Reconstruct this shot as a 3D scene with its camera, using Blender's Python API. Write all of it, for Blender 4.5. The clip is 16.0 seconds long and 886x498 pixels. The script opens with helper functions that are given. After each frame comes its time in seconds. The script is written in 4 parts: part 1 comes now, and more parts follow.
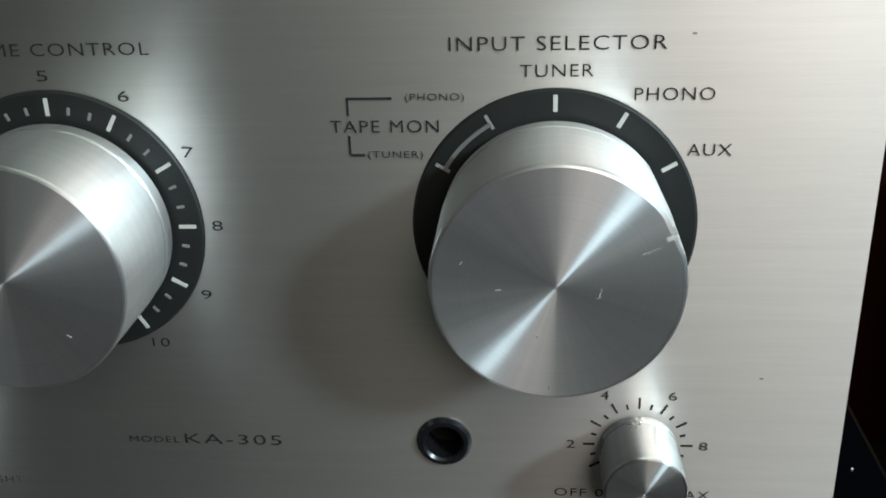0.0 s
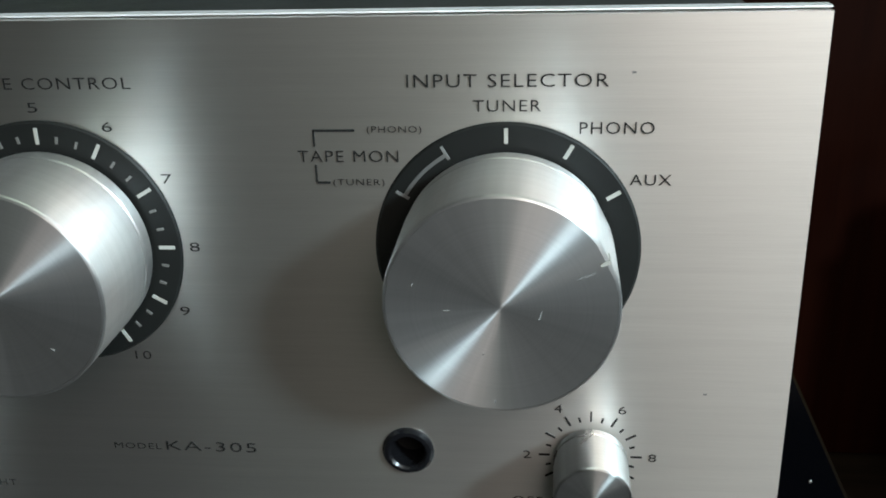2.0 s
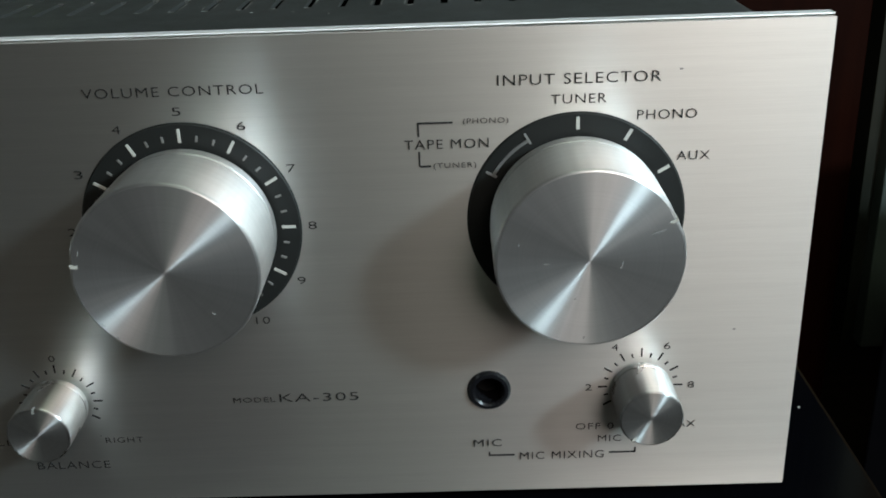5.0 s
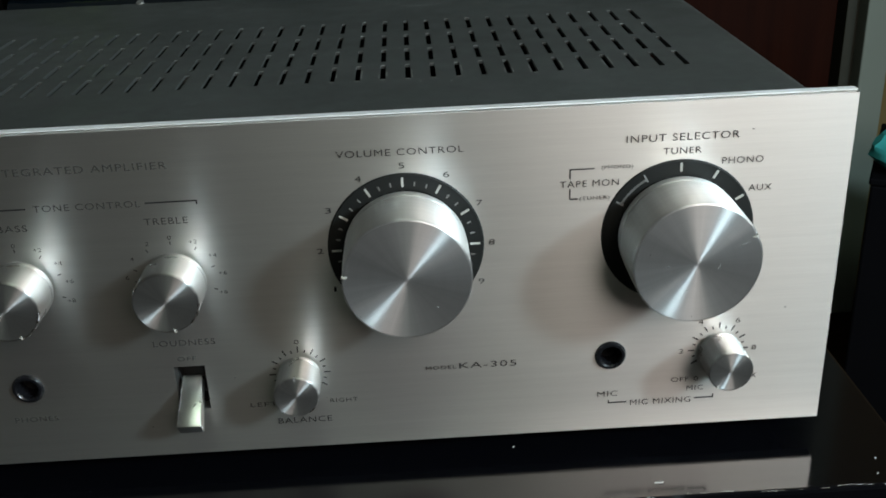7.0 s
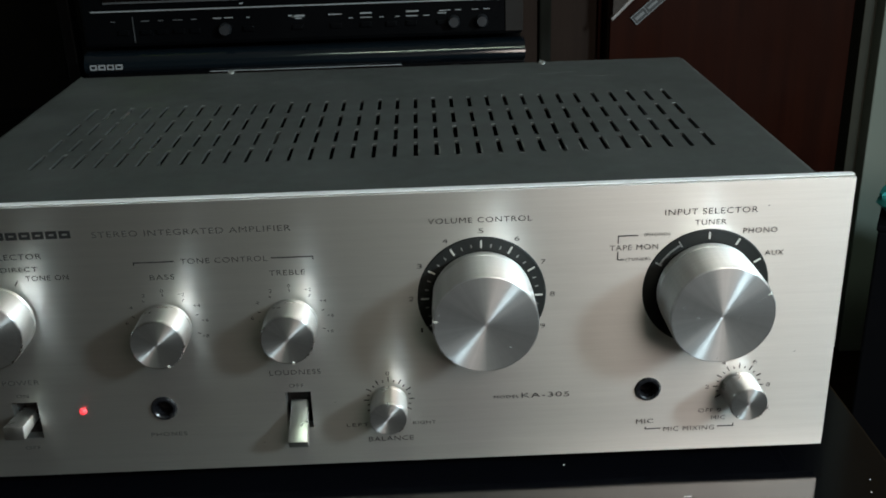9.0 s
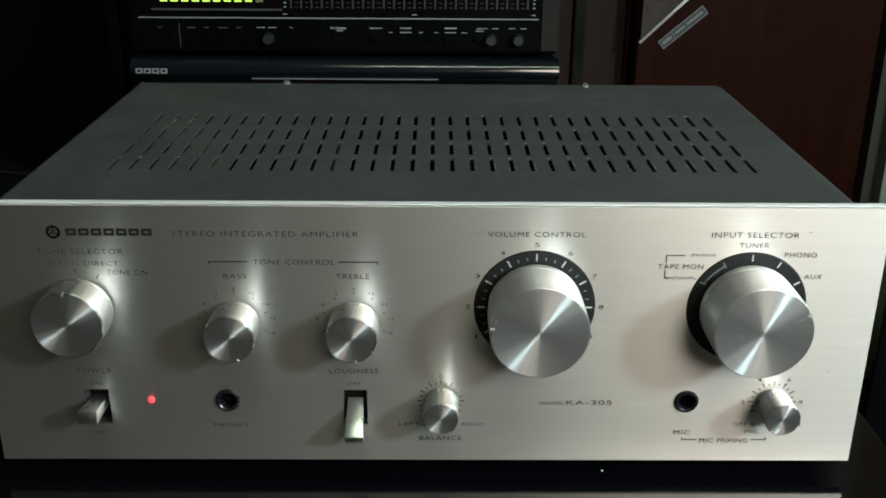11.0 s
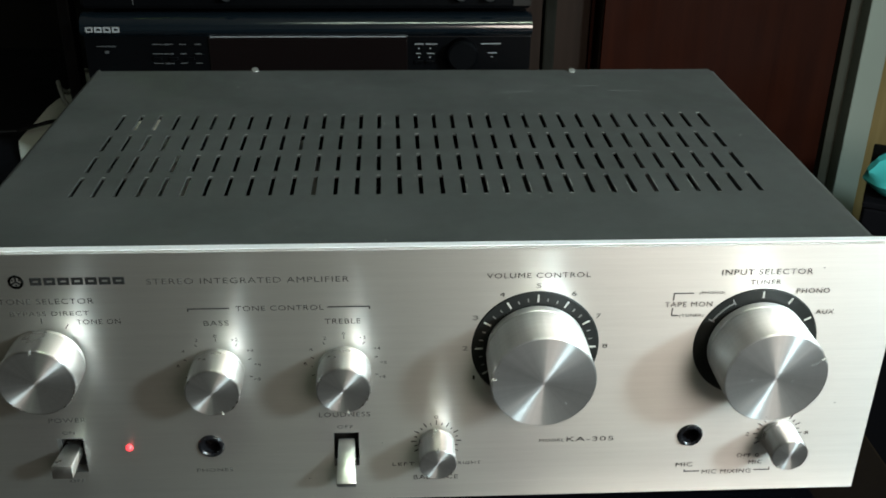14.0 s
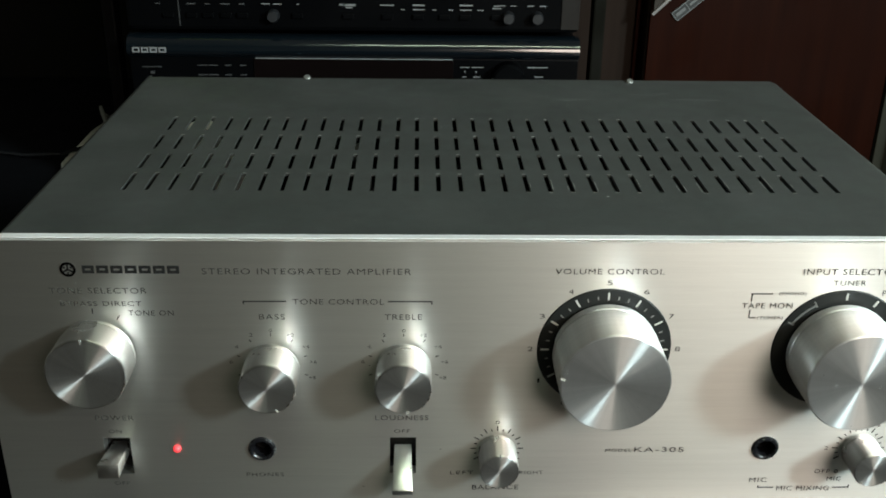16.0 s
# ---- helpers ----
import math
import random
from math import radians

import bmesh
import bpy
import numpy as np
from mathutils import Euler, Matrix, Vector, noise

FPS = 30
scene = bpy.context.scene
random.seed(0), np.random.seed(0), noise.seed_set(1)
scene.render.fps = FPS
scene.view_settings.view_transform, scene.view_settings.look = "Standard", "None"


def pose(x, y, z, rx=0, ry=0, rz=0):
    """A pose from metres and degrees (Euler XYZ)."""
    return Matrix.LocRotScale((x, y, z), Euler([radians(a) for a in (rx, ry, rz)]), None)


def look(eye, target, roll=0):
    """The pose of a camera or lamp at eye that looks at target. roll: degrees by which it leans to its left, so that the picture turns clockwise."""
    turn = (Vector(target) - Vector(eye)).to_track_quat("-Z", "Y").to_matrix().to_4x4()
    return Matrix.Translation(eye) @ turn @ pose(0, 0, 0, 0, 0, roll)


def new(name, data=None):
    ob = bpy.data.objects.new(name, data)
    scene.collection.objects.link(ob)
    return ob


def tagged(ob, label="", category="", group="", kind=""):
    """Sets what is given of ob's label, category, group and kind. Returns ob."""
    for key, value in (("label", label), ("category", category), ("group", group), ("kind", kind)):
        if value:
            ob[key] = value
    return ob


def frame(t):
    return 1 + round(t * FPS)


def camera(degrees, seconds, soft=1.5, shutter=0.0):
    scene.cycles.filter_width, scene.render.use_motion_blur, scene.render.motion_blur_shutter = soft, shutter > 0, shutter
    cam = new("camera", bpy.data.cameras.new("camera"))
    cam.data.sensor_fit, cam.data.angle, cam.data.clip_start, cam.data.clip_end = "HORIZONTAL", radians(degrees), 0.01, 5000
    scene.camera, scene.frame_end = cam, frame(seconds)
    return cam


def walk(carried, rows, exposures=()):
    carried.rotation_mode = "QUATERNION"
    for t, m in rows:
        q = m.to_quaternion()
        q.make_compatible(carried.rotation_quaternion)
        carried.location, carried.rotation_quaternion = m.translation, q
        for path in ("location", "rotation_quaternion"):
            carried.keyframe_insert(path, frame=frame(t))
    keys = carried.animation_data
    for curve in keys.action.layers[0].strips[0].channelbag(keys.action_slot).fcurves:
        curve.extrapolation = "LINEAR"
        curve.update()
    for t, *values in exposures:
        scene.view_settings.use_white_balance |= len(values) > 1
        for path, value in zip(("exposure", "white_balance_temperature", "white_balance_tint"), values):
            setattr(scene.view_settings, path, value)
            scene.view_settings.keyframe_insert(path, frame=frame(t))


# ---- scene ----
cam = camera(47.50, 16.0, 1.8)
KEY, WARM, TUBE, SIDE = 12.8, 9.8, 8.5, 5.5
EXPOSURES = [(0, -0.42, 6080, 9.5), (3, -0.50, 6080, 9.5), (5.5, -0.60, 6120, 10), (7, -0.44, 6120, 10), (8.5, -0.38, 6150, 10), (11, -0.13, 6430, 6.5), (11.5, -0.06, 6450, 6.5), (12.2, 0.22, 6450, 7), (13, 0.30, 6400, 7.5), (15, 0.26, 6300, 7.5), (16, 0.09, 6550, 7)]
PATH = [
    (0, (0.12970, -0.16892, 0.15662), (-0.0411, 1.6637, -0.6260), -1.79),
    (0.5, (0.13666, -0.17367, 0.16082), (-0.0529, 1.6552, -0.6261), -1.35),
    (1, (0.14115, -0.17775, 0.16215), (-0.0527, 1.6554, -0.6138), -1.18),
    (1.5, (0.14294, -0.18079, 0.16473), (-0.0596, 1.6498, -0.6151), -1.67),
    (2, (0.14174, -0.17844, 0.16347), (-0.0645, 1.6577, -0.6020), -1.81),
    (2.5, (0.13968, -0.17438, 0.16342), (-0.0709, 1.6580, -0.6100), -2.32),
    (3, (0.13567, -0.17184, 0.16185), (-0.0606, 1.6639, -0.6072), -2.29),
    (3.2, (0.13546, -0.17279, 0.16168), (-0.0670, 1.6661, -0.5984), -2.40),
    (5.3, (0.09863, -0.22983, 0.17955), (0.1187, 1.6062, -0.6133), -2.09),
    (5.5, (0.09319, -0.23670, 0.18288), (0.1359, 1.5888, -0.6331), -2.15),
    (6, (0.07445, -0.26053, 0.19645), (0.1031, 1.5541, -0.6440), -2.74),
    (6.5, (0.06359, -0.28418, 0.21545), (0.0846, 1.5107, -0.6665), -3.51),
    (7, (0.04837, -0.30324, 0.22505), (0.0948, 1.5172, -0.6020), -2.55),
    (7.5, (0.03974, -0.32622, 0.24819), (0.0783, 1.5021, -0.5616), -1.55),
    (8, (0.03128, -0.34416, 0.25764), (0.0397, 1.4954, -0.5272), -2.55),
    (8.5, (0.02601, -0.35489, 0.26123), (0.0452, 1.4871, -0.5176), -2.17),
    (10.8, (0.00753, -0.38796, 0.26821), (0.0181, 1.4703, -0.4712), -0.33),
    (11, (0.00169, -0.38673, 0.27187), (0.0175, 1.4669, -0.4791), 0.42),
    (11.5, (-0.01161, -0.37973, 0.28843), (0.0165, 1.4623, -0.4901), 2.23),
    (12, (-0.01656, -0.36897, 0.30400), (0.0328, 1.4641, -0.4945), 2.01),
    (12.5, (-0.01397, -0.35562, 0.30981), (0.0752, 1.4577, -0.5292), 0.76),
    (13, (-0.01036, -0.34365, 0.31297), (0.1073, 1.4472, -0.5696), -0.35),
    (13.5, (-0.01236, -0.33850, 0.30968), (0.1067, 1.4370, -0.6032), 0.41),
    (14, (-0.01375, -0.34054, 0.30856), (0.0907, 1.4364, -0.6034), 0.79),
    (14.5, (-0.01454, -0.34498, 0.30936), (0.0779, 1.4359, -0.5961), 0.68),
    (15, (-0.01679, -0.34397, 0.30865), (0.0659, 1.4397, -0.5923), 0.65),
    (15.5, (-0.02250, -0.33960, 0.29817), (0.0469, 1.4581, -0.5757), 1.05),
    (16, (-0.02737, -0.33411, 0.28309), (0.0221, 1.4851, -0.5463), 0.84),
]
walk(cam, [(t, look(eye, target, roll)) for t, eye, target, roll in PATH], EXPOSURES)

# ---- light ----
world = bpy.data.worlds.new("world")
scene.world = world
world.use_nodes = True
world.node_tree.nodes["Background"].inputs[0].default_value = (0.55, 0.6, 0.6, 1)
world.node_tree.nodes["Background"].inputs[1].default_value = 0.05


def area_lamp(name, eye, target, size, watts, colour, shape="DISK", size_y=None):
    data = bpy.data.lights.new(name, "AREA")
    data.shape, data.size, data.energy, data.color = shape, size, watts, colour
    if size_y:
        data.size_y = size_y
    ob = new(name, data)
    ob.matrix_world = look(eye, target)
    return ob


desk_lamp = area_lamp("desk_lamp", (1.34, -0.98, 0.86), (0.22, 0.0, 0.07), 0.22, KEY, (0.78, 0.97, 1.0))
desk_lamp.data.spread = radians(80)
area_lamp("warm_bulb", (0.50, -0.95, 0.62), (0.12, 0.0, 0.08), 0.60, WARM, (1.0, 0.86, 0.75))
area_lamp("ceiling_tube", (0.35, -0.85, 1.88), (0.3, -0.45, 0.0), 1.2, TUBE, (0.84, 1.0, 0.74), "RECTANGLE", 0.08)
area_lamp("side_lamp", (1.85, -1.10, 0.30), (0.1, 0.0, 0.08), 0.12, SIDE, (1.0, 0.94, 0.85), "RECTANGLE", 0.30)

# ---- materials ----


def nodes_of(name):
    m = bpy.data.materials.new(name)
    m.use_nodes = True
    nt = m.node_tree
    return m, nt, nt.nodes["Principled BSDF"]


def link(nt, a, b):
    nt.links.new(a, b)


def add(nt, kind, **values):
    n = nt.nodes.new(kind)
    for k, v in values.items():
        n.inputs[k].default_value = v
    return n


def noise_tex(nt, scale, stretch=(1, 1, 1), detail=4.0, rough=0.55, space="Object"):
    tc = nt.nodes.new("ShaderNodeTexCoord")
    mp = nt.nodes.new("ShaderNodeMapping")
    mp.inputs["Scale"].default_value = stretch
    link(nt, tc.outputs[space], mp.inputs["Vector"])
    n = nt.nodes.new("ShaderNodeTexNoise")
    n.inputs["Scale"].default_value = scale
    n.inputs["Detail"].default_value = detail
    n.inputs["Roughness"].default_value = rough
    link(nt, mp.outputs[0], n.inputs["Vector"])
    return n.outputs["Fac"]


def ramp(nt, fac, lo, hi, a=0.35, b=0.65):
    r = nt.nodes.new("ShaderNodeMapRange")
    r.inputs["From Min"].default_value, r.inputs["From Max"].default_value = a, b
    r.inputs["To Min"].default_value, r.inputs["To Max"].default_value = lo, hi
    link(nt, fac, r.inputs["Value"])
    return r.outputs[0]


def blend(nt, fac, a, b):
    x = nt.nodes.new("ShaderNodeMix")
    x.data_type = "RGBA"
    link(nt, fac, x.inputs[0])
    x.inputs[6].default_value, x.inputs[7].default_value = (*a, 1), (*b, 1)
    return x.outputs[2]


def bump(nt, bsdf, fac, strength, dist):
    b = nt.nodes.new("ShaderNodeBump")
    b.inputs["Strength"].default_value, b.inputs["Distance"].default_value = strength, dist
    link(nt, fac, b.inputs["Height"])
    link(nt, b.outputs[0], bsdf.inputs["Normal"])


def plain(name, colour, rough=0.5, metal=0.0, vary=0.15, scale=60.0, grain=0.0, coat=0.0, spec=0.5):
    """Paint or plastic with blotches at one scale and grain at another."""
    m, nt, b = nodes_of(name)
    f = noise_tex(nt, scale, detail=6)
    lo = tuple(c * (1 - vary) for c in colour)
    hi = tuple(min(1, c * (1 + vary)) for c in colour)
    link(nt, blend(nt, f, lo, hi), b.inputs["Base Color"])
    link(nt, ramp(nt, noise_tex(nt, scale * 0.37, detail=5), rough * 0.85, min(1, rough * 1.18)), b.inputs["Roughness"])
    b.inputs["Metallic"].default_value = metal
    b.inputs["Coat Weight"].default_value = coat
    b.inputs["Coat Roughness"].default_value = 0.05
    b.inputs["Specular IOR Level"].default_value = spec
    if grain:
        bump(nt, b, noise_tex(nt, 1800, detail=3), grain, 0.0003)
    return m


def second_lobe(nt, first, share, rough, aniso):
    """A broad dull reflection mixed into the sharper first one, as bead-blasted or worn metal has."""
    second = nt.nodes.new("ShaderNodeBsdfPrincipled")
    for socket in ("Base Color", "Tangent", "Normal"):
        for cable in first.inputs[socket].links[:]:
            link(nt, cable.from_socket, second.inputs[socket])
    second.inputs["Metallic"].default_value = first.inputs["Metallic"].default_value
    second.inputs["Roughness"].default_value = rough
    second.inputs["Anisotropic"].default_value = aniso
    both = nt.nodes.new("ShaderNodeMixShader")
    both.inputs[0].default_value = share
    link(nt, first.outputs[0], both.inputs[1])
    link(nt, second.outputs[0], both.inputs[2])
    link(nt, both.outputs[0], nt.nodes["Material Output"].inputs["Surface"])


def brushed_panel(name):
    """Aluminium brushed along x: glints are drawn out along z."""
    m, nt, b = nodes_of(name)
    fine = noise_tex(nt, 1.0, (60, 1, 4200), detail=3, rough=0.7)
    broad = noise_tex(nt, 1.0, (9, 9, 420), detail=7, rough=0.6)
    mixed = nt.nodes.new("ShaderNodeMath")
    mixed.operation = "ADD"
    link(nt, ramp(nt, fine, -0.13, 0.13, 0.3, 0.7), mixed.inputs[0])
    link(nt, ramp(nt, broad, 0.38, 0.62, 0.3, 0.7), mixed.inputs[1])
    link(nt, blend(nt, mixed.outputs[0], (0.60, 0.595, 0.57), (0.80, 0.795, 0.765)), b.inputs["Base Color"])
    b.inputs["Metallic"].default_value = 1.0
    link(nt, ramp(nt, fine, 0.38, 0.43, 0.3, 0.7), b.inputs["Roughness"])
    b.inputs["Anisotropic"].default_value = 0.90
    t = add(nt, "ShaderNodeCombineXYZ", X=0.0, Y=0.0, Z=1.0)
    link(nt, t.outputs[0], b.inputs["Tangent"])
    bump(nt, b, fine, 0.05, 0.00005)
    second_lobe(nt, b, 0.50, 0.47, 0.42)
    return m


def turned_metal(name, colour, rough, aniso, metal=1.0, dull=0.5, dull_rough=0.6):
    """Aluminium turned on a lathe about y: rings on faces, glints drawn out across them."""
    m, nt, b = nodes_of(name)
    tc = nt.nodes.new("ShaderNodeTexCoord")
    geo = nt.nodes.new("ShaderNodeNewGeometry")
    ring = nt.nodes.new("ShaderNodeVectorMath")
    ring.operation = "CROSS_PRODUCT"
    link(nt, tc.outputs["Object"], ring.inputs[0])
    ring.inputs[1].default_value = (0, 1, 0)
    across = nt.nodes.new("ShaderNodeVectorMath")
    across.operation = "CROSS_PRODUCT"
    link(nt, geo.outputs["Normal"], across.inputs[0])
    link(nt, ring.outputs[0], across.inputs[1])
    link(nt, across.outputs[0], b.inputs["Tangent"])
    radius = nt.nodes.new("ShaderNodeVectorMath")
    radius.operation = "LENGTH"
    link(nt, ring.outputs[0], radius.inputs[0])
    sep = nt.nodes.new("ShaderNodeSeparateXYZ")
    link(nt, tc.outputs["Object"], sep.inputs[0])
    comb = nt.nodes.new("ShaderNodeCombineXYZ")
    link(nt, radius.outputs["Value"], comb.inputs[0])
    link(nt, sep.outputs[1], comb.inputs[1])
    lines = nt.nodes.new("ShaderNodeTexNoise")
    lines.inputs["Scale"].default_value, lines.inputs["Detail"].default_value = 5200, 3
    link(nt, comb.outputs[0], lines.inputs["Vector"])
    fac = lines.outputs["Fac"]
    # streaks by angle in the colour stand in for fanned glints of several lamps
    spoke = nt.nodes.new("ShaderNodeVectorMath")
    spoke.operation = "NORMALIZE"
    link(nt, ring.outputs[0], spoke.inputs[0])
    glint_fan = nt.nodes.new("ShaderNodeTexNoise")
    glint_fan.inputs["Scale"].default_value, glint_fan.inputs["Detail"].default_value = 5.0, 6
    link(nt, spoke.outputs[0], glint_fan.inputs["Vector"])
    both = nt.nodes.new("ShaderNodeMath")
    both.operation = "ADD"
    link(nt, ramp(nt, fac, 0, 0.4, 0.3, 0.7), both.inputs[0])
    link(nt, ramp(nt, glint_fan.outputs["Fac"], 0, 0.6, 0.3, 0.7), both.inputs[1])
    link(nt, blend(nt, both.outputs[0], tuple(c * 0.82 for c in colour), tuple(min(1, c * 1.14) for c in colour)), b.inputs["Base Color"])
    b.inputs["Metallic"].default_value = metal
    link(nt, ramp(nt, noise_tex(nt, 90, detail=3), rough * 0.97, rough * 1.04), b.inputs["Roughness"])
    b.inputs["Anisotropic"].default_value = aniso
    bump(nt, b, fac, 0.03, 0.00003)
    second_lobe(nt, b, dull, dull_rough, 0.3)
    return m


def glowing(name, colour, strength):
    m, nt, b = nodes_of(name)
    b.inputs["Base Color"].default_value = (*colour, 1)
    b.inputs["Emission Color"].default_value = (*colour, 1)
    b.inputs["Emission Strength"].default_value = strength
    b.inputs["Roughness"].default_value = 0.25
    return m


def lacquer(name):
    """Black table lacquer with fine dust and hairline wear."""
    m, nt, b = nodes_of(name)
    b.inputs["Base Color"].default_value = (0.006, 0.007, 0.010, 1)
    dust = noise_tex(nt, 900, detail=2)
    link(nt, blend(nt, ramp(nt, dust, 0, 1, 0.74, 0.80), (0.0012, 0.0013, 0.002), (0.03, 0.03, 0.03)), b.inputs["Base Color"])
    link(nt, ramp(nt, noise_tex(nt, 14, detail=6), 0.07, 0.12), b.inputs["Roughness"])
    b.inputs["Specular IOR Level"].default_value = 0.75
    bump(nt, b, noise_tex(nt, 30, detail=3), 0.02, 0.0005)
    return m


def wood_veneer(name, dark, light, rough, along="z"):
    m, nt, b = nodes_of(name)
    st = (60, 60, 3) if along == "z" else (3, 60, 60)
    f = noise_tex(nt, 1.0, st, detail=8, rough=0.65)
    link(nt, blend(nt, ramp(nt, f, 0, 1, 0.3, 0.7), dark, light), b.inputs["Base Color"])
    link(nt, ramp(nt, noise_tex(nt, 8, detail=5), rough * 0.85, rough * 1.2), b.inputs["Roughness"])
    b.inputs["Specular IOR Level"].default_value = 0.06
    bump(nt, b, f, 0.1, 0.0005)
    return m


def painted_sheet(name):
    """Dark grey crackle-painted sheet steel with rubbed spots."""
    m, nt, b = nodes_of(name)
    grain = noise_tex(nt, 2600, detail=2)
    big = noise_tex(nt, 16, detail=6)
    link(nt, blend(nt, ramp(nt, big, 0, 1), (0.034, 0.0357, 0.0335), (0.041, 0.0430, 0.0406)), b.inputs["Base Color"])
    link(nt, ramp(nt, noise_tex(nt, 40, detail=6), 0.42, 0.58), b.inputs["Roughness"])
    bump(nt, b, grain, 0.25, 0.0002)
    return m


M_PANEL = brushed_panel("brushed_aluminium")
M_EDGE = plain("panel_edge_aluminium", (0.88, 0.88, 0.88), 0.50, 0.55, 0.05)
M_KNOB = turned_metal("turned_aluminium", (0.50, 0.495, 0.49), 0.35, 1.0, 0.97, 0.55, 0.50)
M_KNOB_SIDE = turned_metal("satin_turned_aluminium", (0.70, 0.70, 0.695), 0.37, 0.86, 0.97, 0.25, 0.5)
M_SMALL_SIDE = turned_metal("polished_turned_aluminium", (0.64, 0.64, 0.635), 0.28, 0.95, 1.0, 0.14, 0.45)
M_KNOB_SMALL = turned_metal("polished_aluminium", (0.54, 0.54, 0.53), 0.32, 1.0, 0.98, 0.38, 0.45)
M_LEVER = plain("lever_aluminium", (0.66, 0.66, 0.64), 0.30, 1.0, 0.06, 300)
M_INK = plain("black_ink", (0.012, 0.012, 0.012), 0.5, 0, 0.1, 200, 0, 0, 0.2)
M_FAINT = plain("thin_black_ink", (0.030, 0.030, 0.028), 0.5, 0, 0.1, 200, 0, 0, 0.25)
M_LOGO = plain("bold_black_ink", (0.008, 0.008, 0.008), 0.6, 0, 0.1, 200, 0, 0, 0.15)
M_MARK = plain("white_ink", (0.33, 0.325, 0.295), 0.5, 0, 0.06, 300)
M_SCRATCH = plain("bright_scratch", (0.22, 0.22, 0.215), 0.6, 0.4, 0.05, 300)
M_FLECK = plain("pale_fleck", (0.16, 0.16, 0.15), 0.7, 0, 0.1, 300)
M_MINOR = plain("pale_grey_ink", (0.12, 0.118, 0.11), 0.5, 0, 0.06, 300)
M_GREYMARK = plain("grey_ink", (0.15, 0.15, 0.145), 0.5, 0, 0.06, 300)
M_DIAL = plain("black_dial_plate", (0.008, 0.0085, 0.008), 0.5, 0, 0.12, 120, 0.1, 0, 0.2)
M_BLACK = plain("black_plastic", (0.005, 0.005, 0.006), 0.25, 0, 0.15, 100, 0, 0, 0.35)
M_MATTE = plain("matte_black_board", (0.004, 0.004, 0.005), 0.7, 0, 0.15, 30, 0.1, 0, 0.03)
M_HOLE = plain("dark_recess", (0.006, 0.006, 0.006), 0.7, 0, 0.1, 100)
M_COVER = painted_sheet("grey_crackle_paint")
M_LED = glowing("red_led", (1.0, 0.05, 0.06), 1.0)
M_TABLE = lacquer("black_lacquer")
M_SCREW = plain("screw_steel", (0.22, 0.22, 0.21), 0.6, 1.0, 0.05)
M_CHIP = plain("bare_wood_chip", (0.34, 0.33, 0.31), 0.8, 0, 0.2, 400)
M_HIFI = plain("black_hifi_front", (0.0011, 0.0012, 0.0015), 0.36, 0, 0.15, 40, 0.05, 0, 0.05)
M_HIFI_BODY = plain("black_hifi_case", (0.002, 0.002, 0.0024), 0.5, 0, 0.15, 40, 0.2, 0, 0.08)
M_GLOSSBAR = plain("gloss_black_bar", (0.0025, 0.0042, 0.0060), 0.12, 0, 0.1, 30, 0, 0, 1.0)
M_WINDOW = plain("dark_display_glass", (0.003, 0.002, 0.002), 0.07, 0, 0.1, 20, 0, 0, 0.2)
M_PRINT = plain("silver_print", (0.15, 0.154, 0.158), 0.45, 0, 0.05, 200)
M_DIMPRINT = plain("dim_grey_print", (0.030, 0.031, 0.033), 0.5, 0, 0.05, 200)
M_GREEN = glowing("green_segment", (0.58, 0.90, 0.12), 0.6)
M_DIMGREEN = plain("unlit_segment", (0.12, 0.14, 0.08), 0.5)
# woods at the back: darker than real veneer, to hold their dim light
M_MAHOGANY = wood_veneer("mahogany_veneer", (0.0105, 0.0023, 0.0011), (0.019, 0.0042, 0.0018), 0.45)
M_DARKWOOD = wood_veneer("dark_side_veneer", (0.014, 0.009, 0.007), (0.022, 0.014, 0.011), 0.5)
M_GRILLE = plain("brown_grille_cloth", (0.035, 0.026, 0.022), 0.9, 0, 0.25, 500, 0.5)
M_SILVER = plain("silver_trim", (0.72, 0.72, 0.72), 0.3, 1.0, 0.05)
M_JAMB = plain("grey_green_paint", (0.24, 0.275, 0.24), 0.55, 0, 0.07, 12, 0.1)
M_DOORWOOD = wood_veneer("yellow_wood", (0.17, 0.125, 0.052), (0.24, 0.18, 0.08), 0.55)
M_CYAN = plain("turquoise_plastic", (0.06, 0.42, 0.42), 0.4, 0, 0.15, 30)
M_POST = plain("olive_metal", (0.0034, 0.0032, 0.0020), 0.8, 0, 0.2, 60, 0, 0, 0.1)
M_PAPER = plain("paper", (0.62, 0.63, 0.58), 0.8, 0, 0.08, 40)
M_CAN = plain("white_sleeve", (0.80, 0.79, 0.75), 0.5, 0, 0.1, 200)
# paler colour for the sheen on the equalizer's right end
M_END_SHEEN = plain("grey_brown_sheen", (0.008, 0.0072, 0.0066), 0.35, 0, 0.15, 40, 0.05, 0, 0.3)
M_CABLE = plain("grey_cable", (0.20, 0.20, 0.19), 0.5, 0, 0.1, 100)
M_WALL = plain("tan_wall", (0.22, 0.21, 0.195), 0.85, 0, 0.08, 6, 0.1)
# near-black base colour carries the gloom behind the rack
M_DIMWALL = plain("dim_wall", (0.004, 0.0036, 0.0036), 0.9, 0, 0.12, 6, 0.1, 0, 0.1)
M_CEIL = plain("white_ceiling", (0.55, 0.56, 0.54), 0.85, 0, 0.05, 6, 0.1)
M_FLOOR = wood_veneer("brown_floor", (0.016, 0.011, 0.008), (0.028, 0.019, 0.013), 0.5, "x")

# ---- mesh helpers ----


